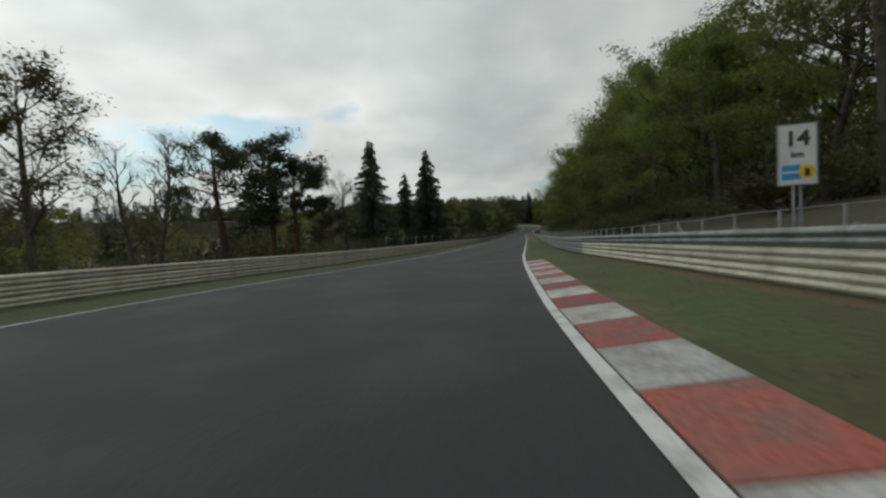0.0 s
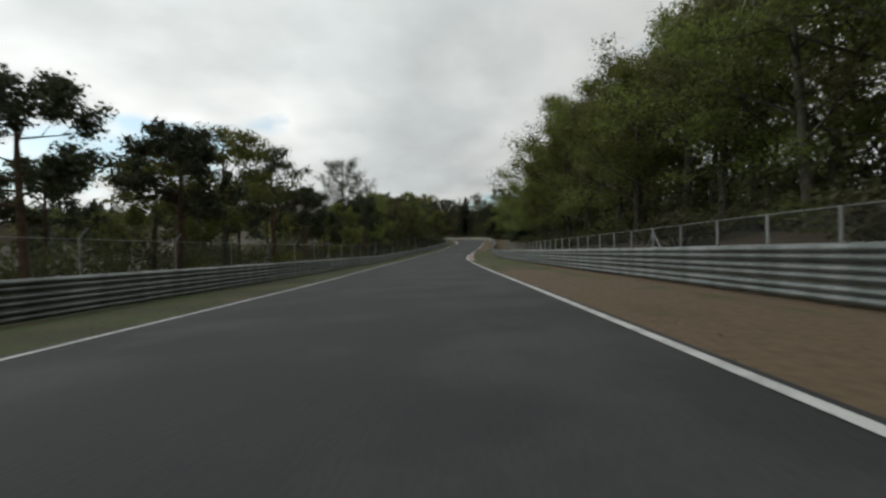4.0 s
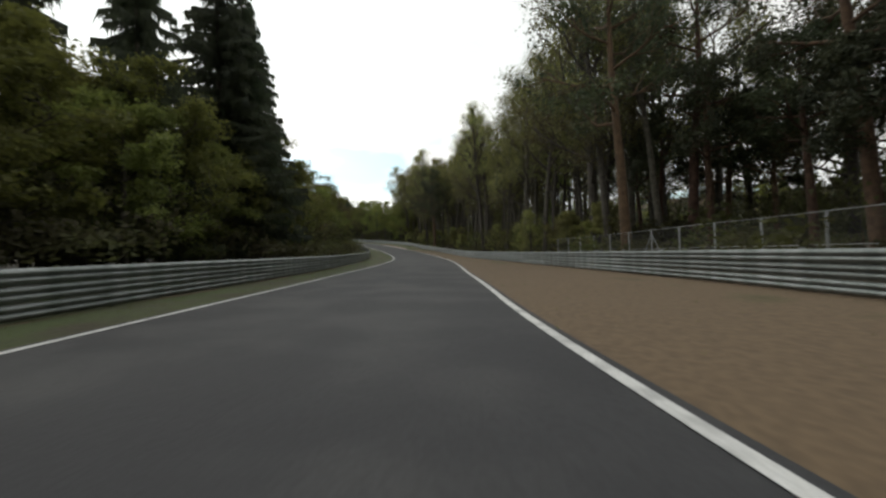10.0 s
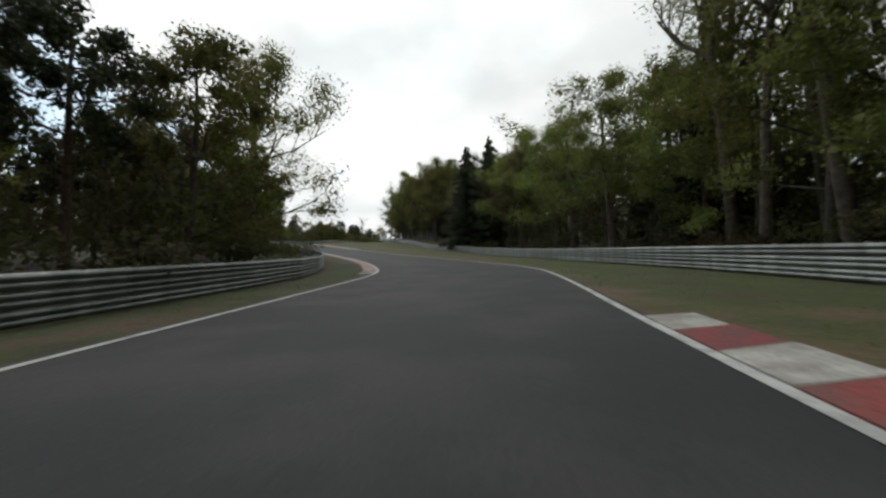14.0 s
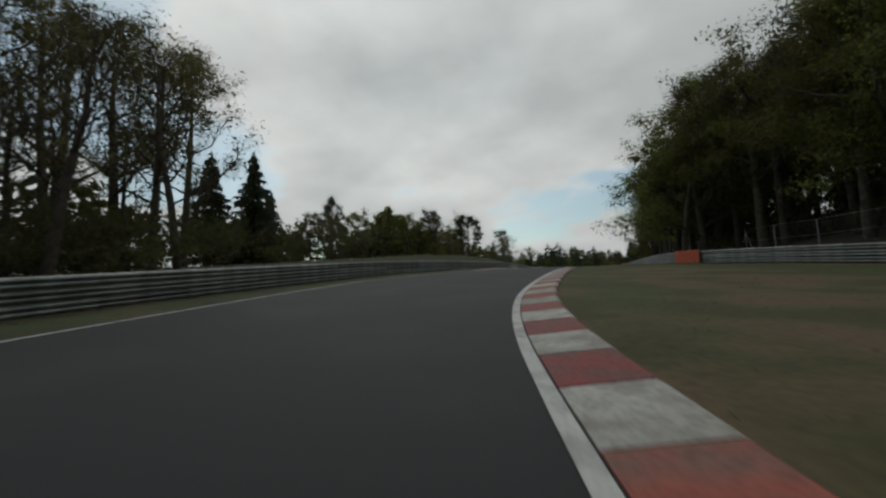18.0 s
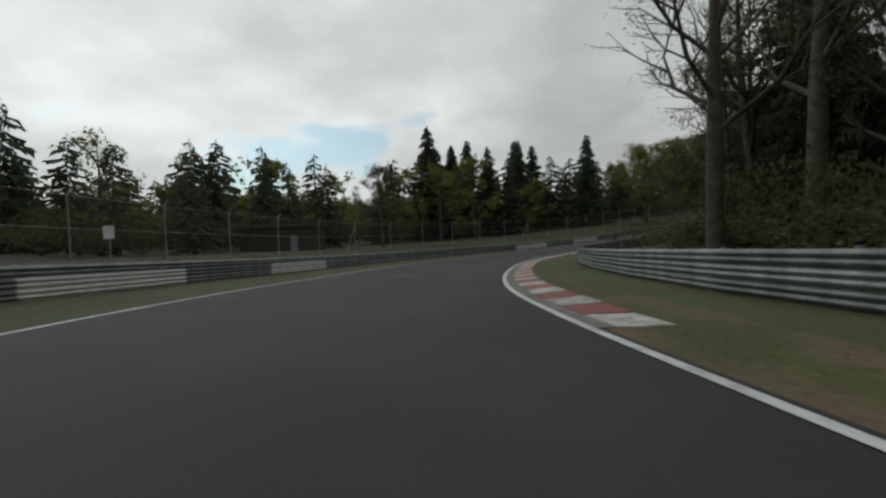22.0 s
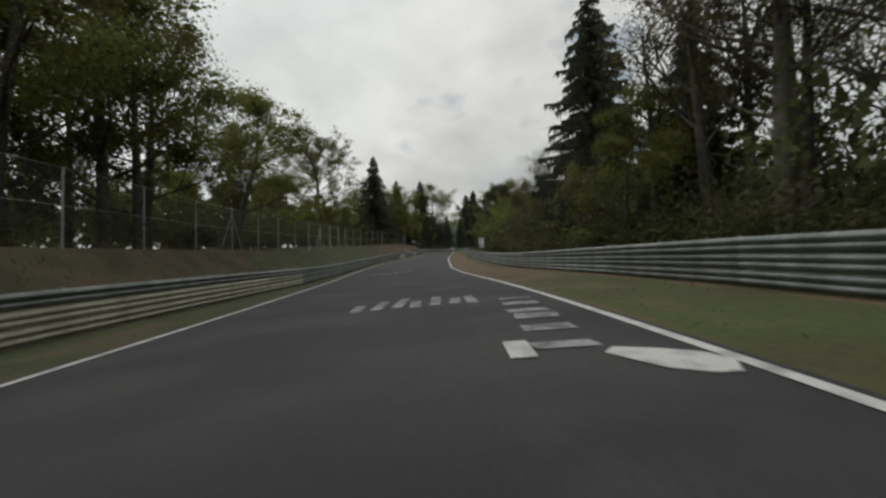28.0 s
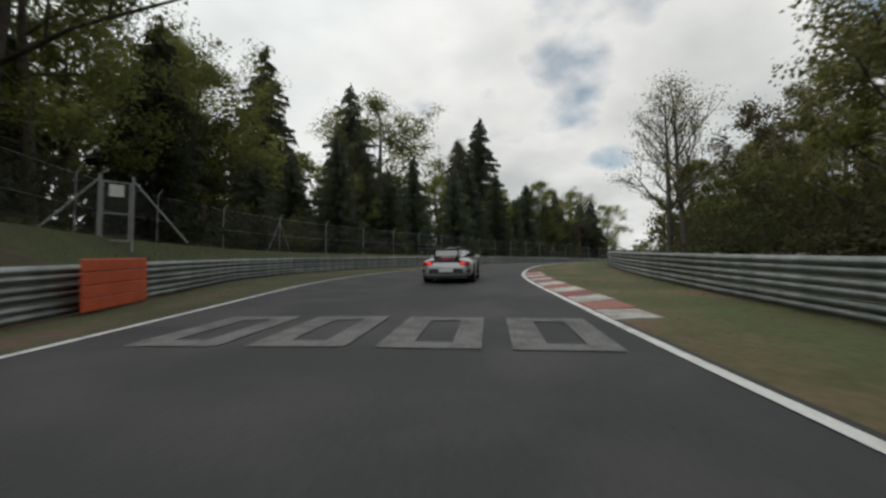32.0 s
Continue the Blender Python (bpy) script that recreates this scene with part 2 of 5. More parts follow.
YOUNG = material("young_leaves", (0.27, 0.28, 0.085), 0.75, vary=0.3, scale=0.5, fine=5, bump=0, second=(0.19, 0.18, 0.07), obj=0.3, thin=0.55)
BUD = material("budding_leaves", (0.20, 0.19, 0.075), 0.8, vary=0.3, scale=0.8, fine=5, bump=0, second=(0.10, 0.085, 0.04), obj=0.35, thin=0.35)
NEEDLE = material("spruce_needles", (0.066, 0.082, 0.038), 0.8, vary=0.4, scale=0.8, fine=6, bump=0, second=(0.036, 0.046, 0.024), obj=0.35, thin=0.2)
PINELEAF = material("pine_needles", (0.088, 0.102, 0.046), 0.8, vary=0.4, scale=0.8, fine=6, bump=0, second=(0.046, 0.056, 0.028), obj=0.35, thin=0.2)
BUSHLEAF = material("bush_leaves", (0.095, 0.105, 0.034), 0.85, vary=0.22, scale=0.3, fine=4, bump=0, second=(0.075, 0.066, 0.036), obj=0.3, thin=0.5)
BLACK = material("black_plastic", (0.02, 0.02, 0.022), 0.5, vary=0.2, bump=0)
SILVER = material("silver_car_paint", (0.50, 0.51, 0.52), 0.3, 0.45, vary=0.06, scale=2, fine=300, bump=0)
GLASS = material("tinted_glass", (0.02, 0.024, 0.028), 0.06, 0.0, vary=0.05, bump=0)
TYRE = material("tyre_rubber", (0.018, 0.018, 0.018), 0.85, vary=0.2, bump=0.2)
RIM = material("dark_alloy", (0.10, 0.10, 0.11), 0.35, 0.8, vary=0.1, bump=0)
TAIL = material("lit_tail_lamp", (0.8, 0.05, 0.03), 0.3, vary=0.05, bump=0, emit=0.9)
BLUE = material("blue_print", (0.04, 0.30, 0.62), 0.5, vary=0.1, bump=0)
YELLOW = material("yellow_print", (0.75, 0.50, 0.03), 0.5, vary=0.1, bump=0)
INK = material("black_print", (0.03, 0.03, 0.035), 0.5, vary=0.1, bump=0)
REDINK = material("red_print", (0.55, 0.03, 0.03), 0.5, vary=0.1, bump=0)
WOOD = material("dark_timber", (0.07, 0.055, 0.04), 0.9, vary=0.4, scale=3, fine=20)


# ---------- small builders ----------
def mesh_of(name, verts, faces, mats, smooth=False, slots=None, attr=None):
    me = bpy.data.meshes.new(name)
    me.from_pydata([tuple(map(float, v)) for v in verts], [], faces)
    for m in mats if isinstance(mats, (list, tuple)) else [mats]:
        me.materials.append(m)
    if slots is not None:
        me.polygons.foreach_set("material_index", slots)
    if smooth:
        me.polygons.foreach_set("use_smooth", [True] * len(me.polygons))
    if attr:
        a = me.attributes.new(attr[0], "FLOAT", "POINT")
        a.data.foreach_set("value", [float(v) for v in attr[1]])
    me.update()
    return me


def under(name, me, parent, m=None, label=""):
    ob = new(name, me)
    ob.parent = parent
    if m is not None:
        ob.matrix_basis = m
    if label:
        tagged(ob, label)
    return ob


def bm_mesh(name, bm, mat, smooth=False):
    me = bpy.data.meshes.new(name)
    bm.to_mesh(me)
    bm.free()
    for m in mat if isinstance(mat, (list, tuple)) else [mat]:
        me.materials.append(m)
    if smooth:
        for p in me.polygons:
            p.use_smooth = True
    return me


def boxes(name, specs, mat, bevel=0.0):
    """specs: (centre xyz, size xyz) joined into one mesh."""
    bm = bmesh.new()
    for c, s in specs:
        r = bmesh.ops.create_cube(bm, size=1)
        bmesh.ops.scale(bm, vec=s, verts=r["verts"])
        bmesh.ops.translate(bm, vec=c, verts=r["verts"])
    if bevel:
        bmesh.ops.bevel(bm, geom=list(bm.edges), offset=bevel, segments=1, affect="EDGES")
    return bm_mesh(name, bm, mat)


def tube(name, pts, radii, mat, sides=6):
    """A tapered tube along points."""
    V, F = [], []
    for i, (p, r) in enumerate(zip(pts, radii)):
        a = Vector(pts[min(i + 1, len(pts) - 1)]) - Vector(pts[max(i - 1, 0)])
        q = a.to_track_quat("Z", "Y")
        for k in range(sides):
            w = 2 * math.pi * k / sides
            V.append(Vector(p) + q @ Vector((r * math.cos(w), r * math.sin(w), 0)))
        if i:
            for k in range(sides):
                F.append(((i - 1) * sides + k, (i - 1) * sides + (k + 1) % sides, i * sides + (k + 1) % sides, i * sides + k))
    return V, F


def joined(parts):
    V, F = [], []
    for v, f in parts:
        n = len(V)
        V += v
        F += [tuple(i + n for i in q) for q in f]
    return V, F


# ---------- the plan of the road ----------
AXIS = [(-1.6, -36.0), (0.0, 0.0), (3.6, 34.5), (9.8, 68.6), (17.2, 103.1), (24.9, 137.9), (32.1, 172.6), (40.0, 207.2), (49.3, 241.2),
        (55.5, 275.9), (55.8, 311.5), (51.3, 346.8), (43.4, 381.4), (32.4, 415.3), (18.0, 447.6), (-0.2, 476.8), (-23.7, 501.7),
        (-53.4, 518.0), (-84.5, 531.8), (-112.0, 552.8), (-133.2, 580.0), (-150.6, 610.7), (-166.8, 643.1), (-176.1, 673.6),
        (-177.1, 699.8), (-171.5, 720.8), (-158.5, 740.8), (-138.9, 760.0), (-115.8, 780.1), (-94.0, 804.9), (-75.4, 832.7),
        (-56.8, 860.5), (-37.2, 888.0), (-17.0, 915.6), (9.8, 938.1), (42.2, 951.2), (76.7, 957.3), (111.7, 958.5), (147.0, 958.5)]
LEVEL = [-0.9, -1.15, -2.01, -2.44, -2.99, -3.31, -3.65, -3.67, -2.28, -0.45, 1.06, 2.06, 2.58, 3.5, 5.52, 7.94, 10.3, 13.64, 17.52, 20.92,
         23.85, 25.61, 26.43, 25.93, 25.13, 24.95, 25.62, 27.63, 30.62, 33.14, 34.33, 36.21, 38.17, 40.26, 42.2, 43.5, 44.0, 44.0, 44.0]


def spline(points, per=40):
    P = np.array(points, float)
    P = np.vstack([2 * P[0] - P[1], P, 2 * P[-1] - P[-2]])
    out = []
    for i in range(1, len(P) - 2):
        u = np.linspace(0, 1, per, endpoint=False)[:, None]
        a, b, c, d = P[i - 1], P[i], P[i + 1], P[i + 2]
        out.append(0.5 * (2 * b + (c - a) * u + (2 * a - 5 * b + 4 * c - d) * u**2 + (3 * b - a - 3 * c + d) * u**3))
    return np.vstack(out + [P[-2][None]])


_fine = spline([(x, y, z) for (x, y), z in zip(AXIS, LEVEL)])
_len = np.concatenate([[0], np.cumsum(np.linalg.norm(np.diff(_fine, axis=0), axis=1))])
_len -= _len[40]
STEP = 1.0
SS = np.arange(math.ceil(_len[0]), math.floor(_len[-1]), STEP)
PX, PY, PZ = (np.interp(SS, _len, _fine[:, k]) for k in range(3))
TX, TY = np.gradient(PX), np.gradient(PY)
_n = np.hypot(TX, TY)
TX, TY = TX / _n, TY / _n


def knots(pairs):
    a = np.array(pairs, float)
    k = np.ones(9) / 9
    v = np.interp(SS, a[:, 0], a[:, 1])
    return np.convolve(np.pad(v, 4, mode="edge"), k, mode="valid")


EDGE_L = knots([(-36, -8), (10, -9.6), (39, -5.3), (57, -4.6), (110, -4.9), (160, -6.6), (200, -9.1), (220, -8.7), (252, -6.1), (257, -5.5), (264, -4.4), (272, -3.3), (288, -1.65), (296, -1.6), (304, -1.75), (312, -2.7), (324, -3.75), (342, -5.0), (358, -5.75), (378, -6.3), (412, -5.2), (430, -5.2),
                (466, -6.4), (490, -5.4), (503, -4.75), (511, -4.0), (518, -3.0), (560, -4.3), (580, -4.7), (587, -5.6), (595, -7.2), (604, -7.9), (634, -7.8), (655, -6.9), (661, -4.8), (672, -2.35), (680, -2.2), (708, -1.4), (744, -2.3), (755, -4.0), (777, -7.2), (804, -9.6), (826, -9.0), (838, -7.6),
                (870, -4.6), (907, -4.1), (940, -5.4), (974, -8.3), (984, -8.4), (1008, -7.35), (1041, -5.9), (1068, -5.3), (1075, -5.6), (1080, -6.6), (1086, -7.6), (1100, -7.4), (1200, -4.2)])
EDGE_R = knots([(-36, 1.2), (4, 1.0), (38, 3.3), (57, 3.8), (110, 3.4), (160, 2.0), (198, 0.75), (217, 0.9), (250, 2.55), (259, 3.5), (269, 4.7), (284, 7.0), (292, 8.7), (300, 8.4), (312, 6.6), (323, 5.4), (333, 4.4), (342, 3.6), (351, 2.1), (359, 1.15), (376, 1.0), (410, 2.1), (430, 2.35), (440, 2.15),
                (466, 1.2), (490, 1.9), (499, 2.65), (506, 3.9), (518, 6.2), (560, 4.9), (577, 4.4), (585, 3.6), (593, 2.75), (602, 1.9), (625, 0.7), (641, 0.7), (654, 2.5), (660, 3.2), (673, 5.0), (710, 7.4), (746, 6.2), (775, 2.1), (779, 1.35), (784, 1.0), (802, 0.6), (820, 1.2), (829, 2.0), (838, 3.2),
                (870, 4.4), (906, 4.65), (914, 4.4), (938, 2.35), (970, 1.0), (1006, 1.4), (1039, 2.1), (1068, 2.5), (1075, 2.1), (1080, 1.8), (1088, 1.0), (1100, 1.1), (1200, 4.0)])
RAIL_L = knots([(-36, -12), (13, -13.2), (59, -8.3), (112, -8.3), (160, -10), (222, -12.5), (270, -6.2), (287, -5.7), (323, -6.6), (378, -8.7), (414, -9),
                (468, -9.6), (517, -6.5), (560, -8.5), (607, -11.6), (640, -10.5), (673, -7.1), (707, -5.6), (743, -6.3), (781, -12.3), (810, -14.6), (838, -9.8),
                (870, -7.8), (907, -7.3), (940, -7.8), (974, -9.4), (1009, -9.6), (1041, -7.7), (1074, -7.0), (1079, -8.6), (1085, -12.0), (1094, -13.6), (1110, -12.0), (1200, -7.2)])
RAIL_R = knots([(-36, 5.5), (5, 5.0), (59, 6.6), (111, 6.5), (160, 5.7), (216, 4.9), (272, 7.6), (293, 10.2), (326, 8.6), (379, 7.6), (413, 6.6),
                (466, 6.0), (524, 12), (560, 18), (590, 25), (625, 25), (648, 19), (667, 14.5), (682, 13.8), (719, 13.5), (751, 11.5), (776, 5.9), (801, 4.3),
                (837, 7.0), (875, 7), (907, 6.8), (939, 5.7), (972, 4.8), (1005, 4.1), (1040, 5.8), (1074, 5.3), (1100, 6.2), (1200, 7)])
CROSS = knots([(-36, 0.018), (5, 0.018), (57, 0.018), (110, 0.021), (216, 0.022), (269, 0.036), (287, 0.02), (322, 0.0), (376, -0.009), (411, -0.016), (465, -0.009),
               (517, 0.01), (602, 0.005), (672, -0.018), (707, -0.03), (743, -0.028), (775, -0.013), (801, 0.006), (835, 0.027), (905, 0.042), (939, 0.04),
               (1006, 0.027), (1039, 0.02), (1074, -0.004), (1200, 0.0)])
BANK_L = knots([(-36, -1.2), (0, -1.2), (100, -1.5), (200, -0.4), (260, 0.3), (420, 1.0), (520, 0.7), (600, -0.4), (660, 1.2), (690, 2.5), (745, 2.4), (765, 1.0), (800, 1.3), (850, 1.5),
                (920, 2.2), (1000, 2.9), (1060, 3.2), (1100, 1.6), (1200, 1.0)])
BANK_R = knots([(-36, 1.5), (0, 1.6), (100, 1.3), (200, 1.0), (300, 0.3), (500, 0.3), (560, 1.6), (620, 2.2), (680, 1.2), (760, 0.8), (850, 0.5), (1200, 0.5)])
BARE_L = knots([(-36, 0.15), (0, 0.15), (300, 0.2), (400, 0.2), (520, 0.3), (600, 0.3), (660, 0.2), (850, 0.25), (900, 0.7), (955, 0.75), (972, 0.3), (1010, 0.25), (1030, 0.9), (1070, 0.9), (1078, 0.3), (1200, 0.2)])
BARE_R = knots([(-36, 0.1), (60, 0.2), (80, 0.75), (150, 0.85), (180, 0.2), (216, 0.15), (226, 0.4), (238, 0.95), (300, 0.9), (335, 0.7), (350, 0.95), (445, 0.95), (462, 0.25), (520, 0.3),
                (575, 0.35), (600, 0.38), (660, 0.35), (675, 0.2), (780, 0.25), (830, 0.25), (940, 0.2), (958, 0.85), (1050, 0.8), (1075, 0.45), (1200, 0.4)])


def at(arr, s):
    return float(np.interp(s, SS, arr))


def spot(s, off, up=0.0):
    """A place by the length along the road, the distance to its right and the height over it."""
    x, y, z, tx, ty = (at(a, s) for a in (PX, PY, PZ, TX, TY))
    lean = min(max(off, at(RAIL_L, s) - 2), at(RAIL_R, s) + 2) * at(CROSS, s)
    return Vector((x + ty * off, y - tx * off, z + up + lean))


def turn(s):
    """The heading of the road in degrees, as a turn about z of a thing that faces along +y."""
    return math.degrees(math.atan2(-at(TX, s), at(TY, s)))


def smooth(x, a, b):
    u = np.clip((x - a) / (b - a), 0, 1)
    return u * u * (3 - 2 * u)


def near(x, y):
    """Nearest stretch of the road and the distance to its right, for arrays of places."""
    x, y = np.atleast_1d(np.asarray(x, float)), np.atleast_1d(np.asarray(y, float))
    I = np.zeros(len(x), int)
    ax, ay = PX[::2], PY[::2]
    for k in range(0, len(x), 4000):
        d = (x[k:k + 4000, None] - ax) ** 2 + (y[k:k + 4000, None] - ay) ** 2
        I[k:k + 4000] = np.argmin(d, 1) * 2
    off = (x - PX[I]) * TY[I] - (y - PY[I]) * TX[I]
    dist = np.hypot(x - PX[I], y - PY[I])
    return I, np.sign(off) * np.maximum(np.abs(off), dist)


def land(x, y):
    """Height of the land."""
    I, off = near(x, y)
    left = off < 0
    d = np.where(left, RAIL_L[I] - off, off - RAIL_R[I])
    bank = np.where(left, BANK_L[I], BANK_R[I]) * smooth(d, 1.0, np.where(left, 6.0, 12.0))
    s = SS[I]
    start = 1 - smooth(s, 150, 260)
    mid = smooth(s, 540, 580) * (1 - smooth(s, 690, 740))
    tilt = np.where(left, -0.05 * start, 0.10 * start + 0.12 * mid)
    far = np.clip(d - 6, 0, 70) * tilt
    hills = 1.2 * np.sin(np.asarray(x) * 0.021 + 1) * np.cos(np.asarray(y) * 0.017) * smooth(d, 15, 60)
    rim = 55 * smooth(np.abs(off), 250, 900) * (0.6 + 0.4 * np.sin(np.asarray(x) * 0.004 + np.asarray(y) * 0.003))
    lean = np.clip(off, RAIL_L[I] - 2, RAIL_R[I] + 2) * CROSS[I]
    return PZ[I] + lean + bank + far + hills + rim - 0.02, d, I


def strip(name, cols, mat, kind="structure", label="", category="", attr=None, lo=None, hi=None, step=1):
    """A band along the road. cols: pairs of arrays, distance to the right and height over the road."""
    keep = np.arange(len(SS))[(SS >= (lo if lo is not None else -1e9)) & (SS <= (hi if hi is not None else 1e9))][::step]
    n, V, A = len(cols), [], []
    for i in keep:
        for k, (o, h) in enumerate(cols):
            lean = min(max(o[i], RAIL_L[i] - 2), RAIL_R[i] + 2) * CROSS[i]
            V.append((PX[i] + TY[i] * o[i], PY[i] - TX[i] * o[i], PZ[i] + h[i] + lean))
            if attr:
                A.append(attr[k][i])
    F = [(r * n + k, r * n + k + 1, (r + 1) * n + k + 1, (r + 1) * n + k) for r in range(len(keep) - 1) for k in range(n - 1)]
    ob = new(name, mesh_of(name, V, F, mat, True, attr=("bare", A) if attr else None))
    return tagged(ob, label, category, kind=kind)


ZERO = np.zeros(len(SS))

# ---------- ground, road, verges ----------
gx = np.concatenate([-np.geomspace(2600, 300, 12), np.arange(-285, 190, 6.0), np.geomspace(200, 2600, 12)])
gy = np.concatenate([-np.geomspace(2200, 70, 11), np.arange(-60, 1060, 6.0), np.geomspace(1075, 3600, 12)])
GX, GY = np.meshgrid(gx, gy)
gz, gd, gi = land(GX.ravel(), GY.ravel())
gz = gz - 0.45 * (1 - smooth(gd, 0.5, 7.0))
W = len(gx)
ground = new("ground", mesh_of("ground", np.stack([GX.ravel(), GY.ravel(), gz], 1),
             [(r * W + c, r * W + c + 1, (r + 1) * W + c + 1, (r + 1) * W + c) for r in range(len(gy) - 1) for c in range(W - 1)], MEADOW, True,
             attr=("bare", np.where(GX.ravel() * 0 + gd < 14, np.where((GX.ravel() - PX[gi]) * TY[gi] - (GY.ravel() - PY[gi]) * TX[gi] < 0, BARE_L[gi], 0.45), 0.4))))
tagged(ground, "rolling forest floor with dull grass and leaf litter", "ground", kind="structure")
def wear(seed, much):
    r = np.random.default_rng(seed)
    g = np.arange(SS[0], SS[-1] + 25, 25)
    return 0.35 + much * (np.interp(SS, g, r.random(len(g))) - 0.5) + 0.2 * much * r.normal(size=len(SS)).cumsum() / 40


# wheel tracks get a paler tone, their slight sheen put into the colour
LANES = [(0.0, 0.1), (0.12, 0.3), (0.24, 0.6), (0.38, 0.2), (0.5, 0.35), (0.62, 0.2), (0.76, 0.6), (0.88, 0.3), (1.0, 0.1)]
for lo, hi, mat, label in ((-100, 535, ASPHALT, "dark worn asphalt of a narrow race track"), (535, 788, NEW_ASPHALT, "newer blackish asphalt over the crest of the track"),
                           (788, 1300, ASPHALT, "dark worn asphalt of a narrow race track")):
    strip("road", [(EDGE_L - 0.25 + (EDGE_R - EDGE_L + 0.37) * u, ZERO + 0.03 * (1 - abs(2 * u - 1))) for u, _ in LANES], mat,
          label=label, category="road", attr=[wear(40 + k, 0.25) + 0.25 * (w - 0.3) for k, (_, w) in enumerate(LANES)], lo=lo, hi=hi)
strip("edge_line", [(EDGE_L + 0.0, ZERO + 0.012), (EDGE_L + 0.15, ZERO + 0.014)], PAINT, label="worn white edge line painted on asphalt", category="road marking")
strip("edge_line", [(EDGE_R - 0.15, ZERO + 0.014), (EDGE_R + 0.0, ZERO + 0.012)], PAINT, label="worn white edge line painted on asphalt", category="road marking")


def verge(side):
    E, RL, BK, BR = (EDGE_L, RAIL_L, BANK_L, BARE_L) if side < 0 else (EDGE_R, RAIL_R, BANK_R, BARE_R)
    w = 6.0 if side < 0 else 12.0
    def patch(seed, size, much):
        r = np.random.default_rng(seed + (side > 0))
        return np.interp(SS, np.arange(SS[0], SS[-1] + size, size), r.random(len(np.arange(SS[0], SS[-1] + size, size))) - 0.5) * much
    ds = [E + side * 0.08, E * 0.88 + RL * 0.12, E * 0.75 + RL * 0.25, E * 0.5 + RL * 0.5, E * 0.25 + RL * 0.75, E * 0.1 + RL * 0.9, RL + side * 0.6, RL + side * 1.6, RL + side * 3.0, RL + side * 5.0]
    hs = [ZERO - 0.008, ZERO + 0.012, 0.02 + patch(1, 3, 0.05), 0.03 + patch(2, 4, 0.06), 0.03 + patch(3, 3, 0.06), ZERO + 0.02] + [BK * smooth(np.float64(q), 1.0, w) + 0.02 for q in (0.6, 1.6, 3.0, 5.0)]
    BI = np.minimum(BR, 0.3) if side < 0 else BR
    soil = [np.maximum(BI, 0.55), BI + patch(4, 7, 0.5), BI + patch(5, 11, 0.55), BI + patch(6, 14, 0.6), BI - 0.38 + patch(7, 11, 0.7), np.maximum(BI, 0.5) + patch(8, 8, 0.5), BR * 0.8, BR * 0.7, BR * 0.7, BR * 0.7]
    cols, soil = list(zip(ds, hs)), soil
    if side < 0:
        cols, soil = cols[::-1], soil[::-1]
    strip("verge", cols, VERGE if side > 0 else BANK, label="rough grass verge with bare sandy soil beside the track", category="verge", attr=soil)


verge(-1), verge(1)

DUSTY = material("dusty_asphalt", (0.062, 0.052, 0.044), 0.9, vary=0.3, scale=0.8, fine=25, bump=0.4, second=(0.045, 0.04, 0.036))
strip("run_off_strip", [(EDGE_L - 2.0, ZERO + 0.035), (EDGE_L - 0.8, ZERO + 0.02)], DUSTY, label="narrow strip of dusty brown asphalt behind the kerb", category="run-off", lo=668, hi=757)

# ---------- kerbs of red and white blocks ----------
def kerb(side, lo, hi, gap=0.0):
    E = EDGE_L if side < 0 else EDGE_R
    top = tagged(new("kerb"), "worn red and white painted concrete kerb along the track edge", "kerb", group="track kerbs")
    top.location = spot(lo, at(E, lo))
    inv = top.matrix_basis.inverted()
    L = 1.12
    n = int((hi - lo) / L)
    for k in range(n):
        s0, s1 = lo + k * L, lo + (k + 1) * L - 0.03
        fade = min(1.0, (k + 1) / 3, (n - k) / 3)
        V = []
        for s in (s0, s1):
            e = at(E, s)
            for o, h in ((gap + 0.02, -0.05), (gap + 0.02, 0.02), (gap + 0.42, 0.02 + 0.035 * fade), (gap + 0.8, 0.02 + 0.07 * fade), (gap + 0.87, 0.05 * fade), (gap + 0.87, -0.08)):
                V.append(inv @ spot(s, e + side * o, h))
        F = [(q, q + 1, q + 7, q + 6) for q in range(5)] + [(5, 4, 3, 2, 1, 0), (6, 7, 8, 9, 10, 11)]
        if side < 0:
            F = [f[::-1] for f in F]
        under("block", mesh_of("block", V, F, KERB_RED if k % 2 else KERB_WHITE), top)


CONCRETE = material("grey_concrete", (0.20, 0.195, 0.18), 0.85, vary=0.35, scale=2, fine=20, bump=0.3, second=(0.12, 0.115, 0.105))
strip("kerb_gutter", [(EDGE_R + 0.0, ZERO + 0.008), (EDGE_R + 0.3, ZERO + 0.012)], CONCRETE, label="narrow grey concrete gutter between line and kerb", category="gutter", lo=776, hi=862)
for args in ((1, -6, 22), (1, 190, 222), (-1, 274, 312), (1, 464, 501), (-1, 518, 556), (1, 574, 666), (-1, 668, 758), (1, 776, 862, 0.28), (-1, 878, 928), (1, 1076, 1092)):
    kerb(*args)

# ---------- guard rails ----------
PROFILE = [(0.0, 0.0), (0.015, 0.012), (0.075, 0.055), (0.083, 0.085), (0.075, 0.115), (0.012, 0.148), (0.012, 0.162), (0.075, 0.195), (0.083, 0.225), (0.075, 0.255), (0.015, 0.298), (0.0, 0.31)]


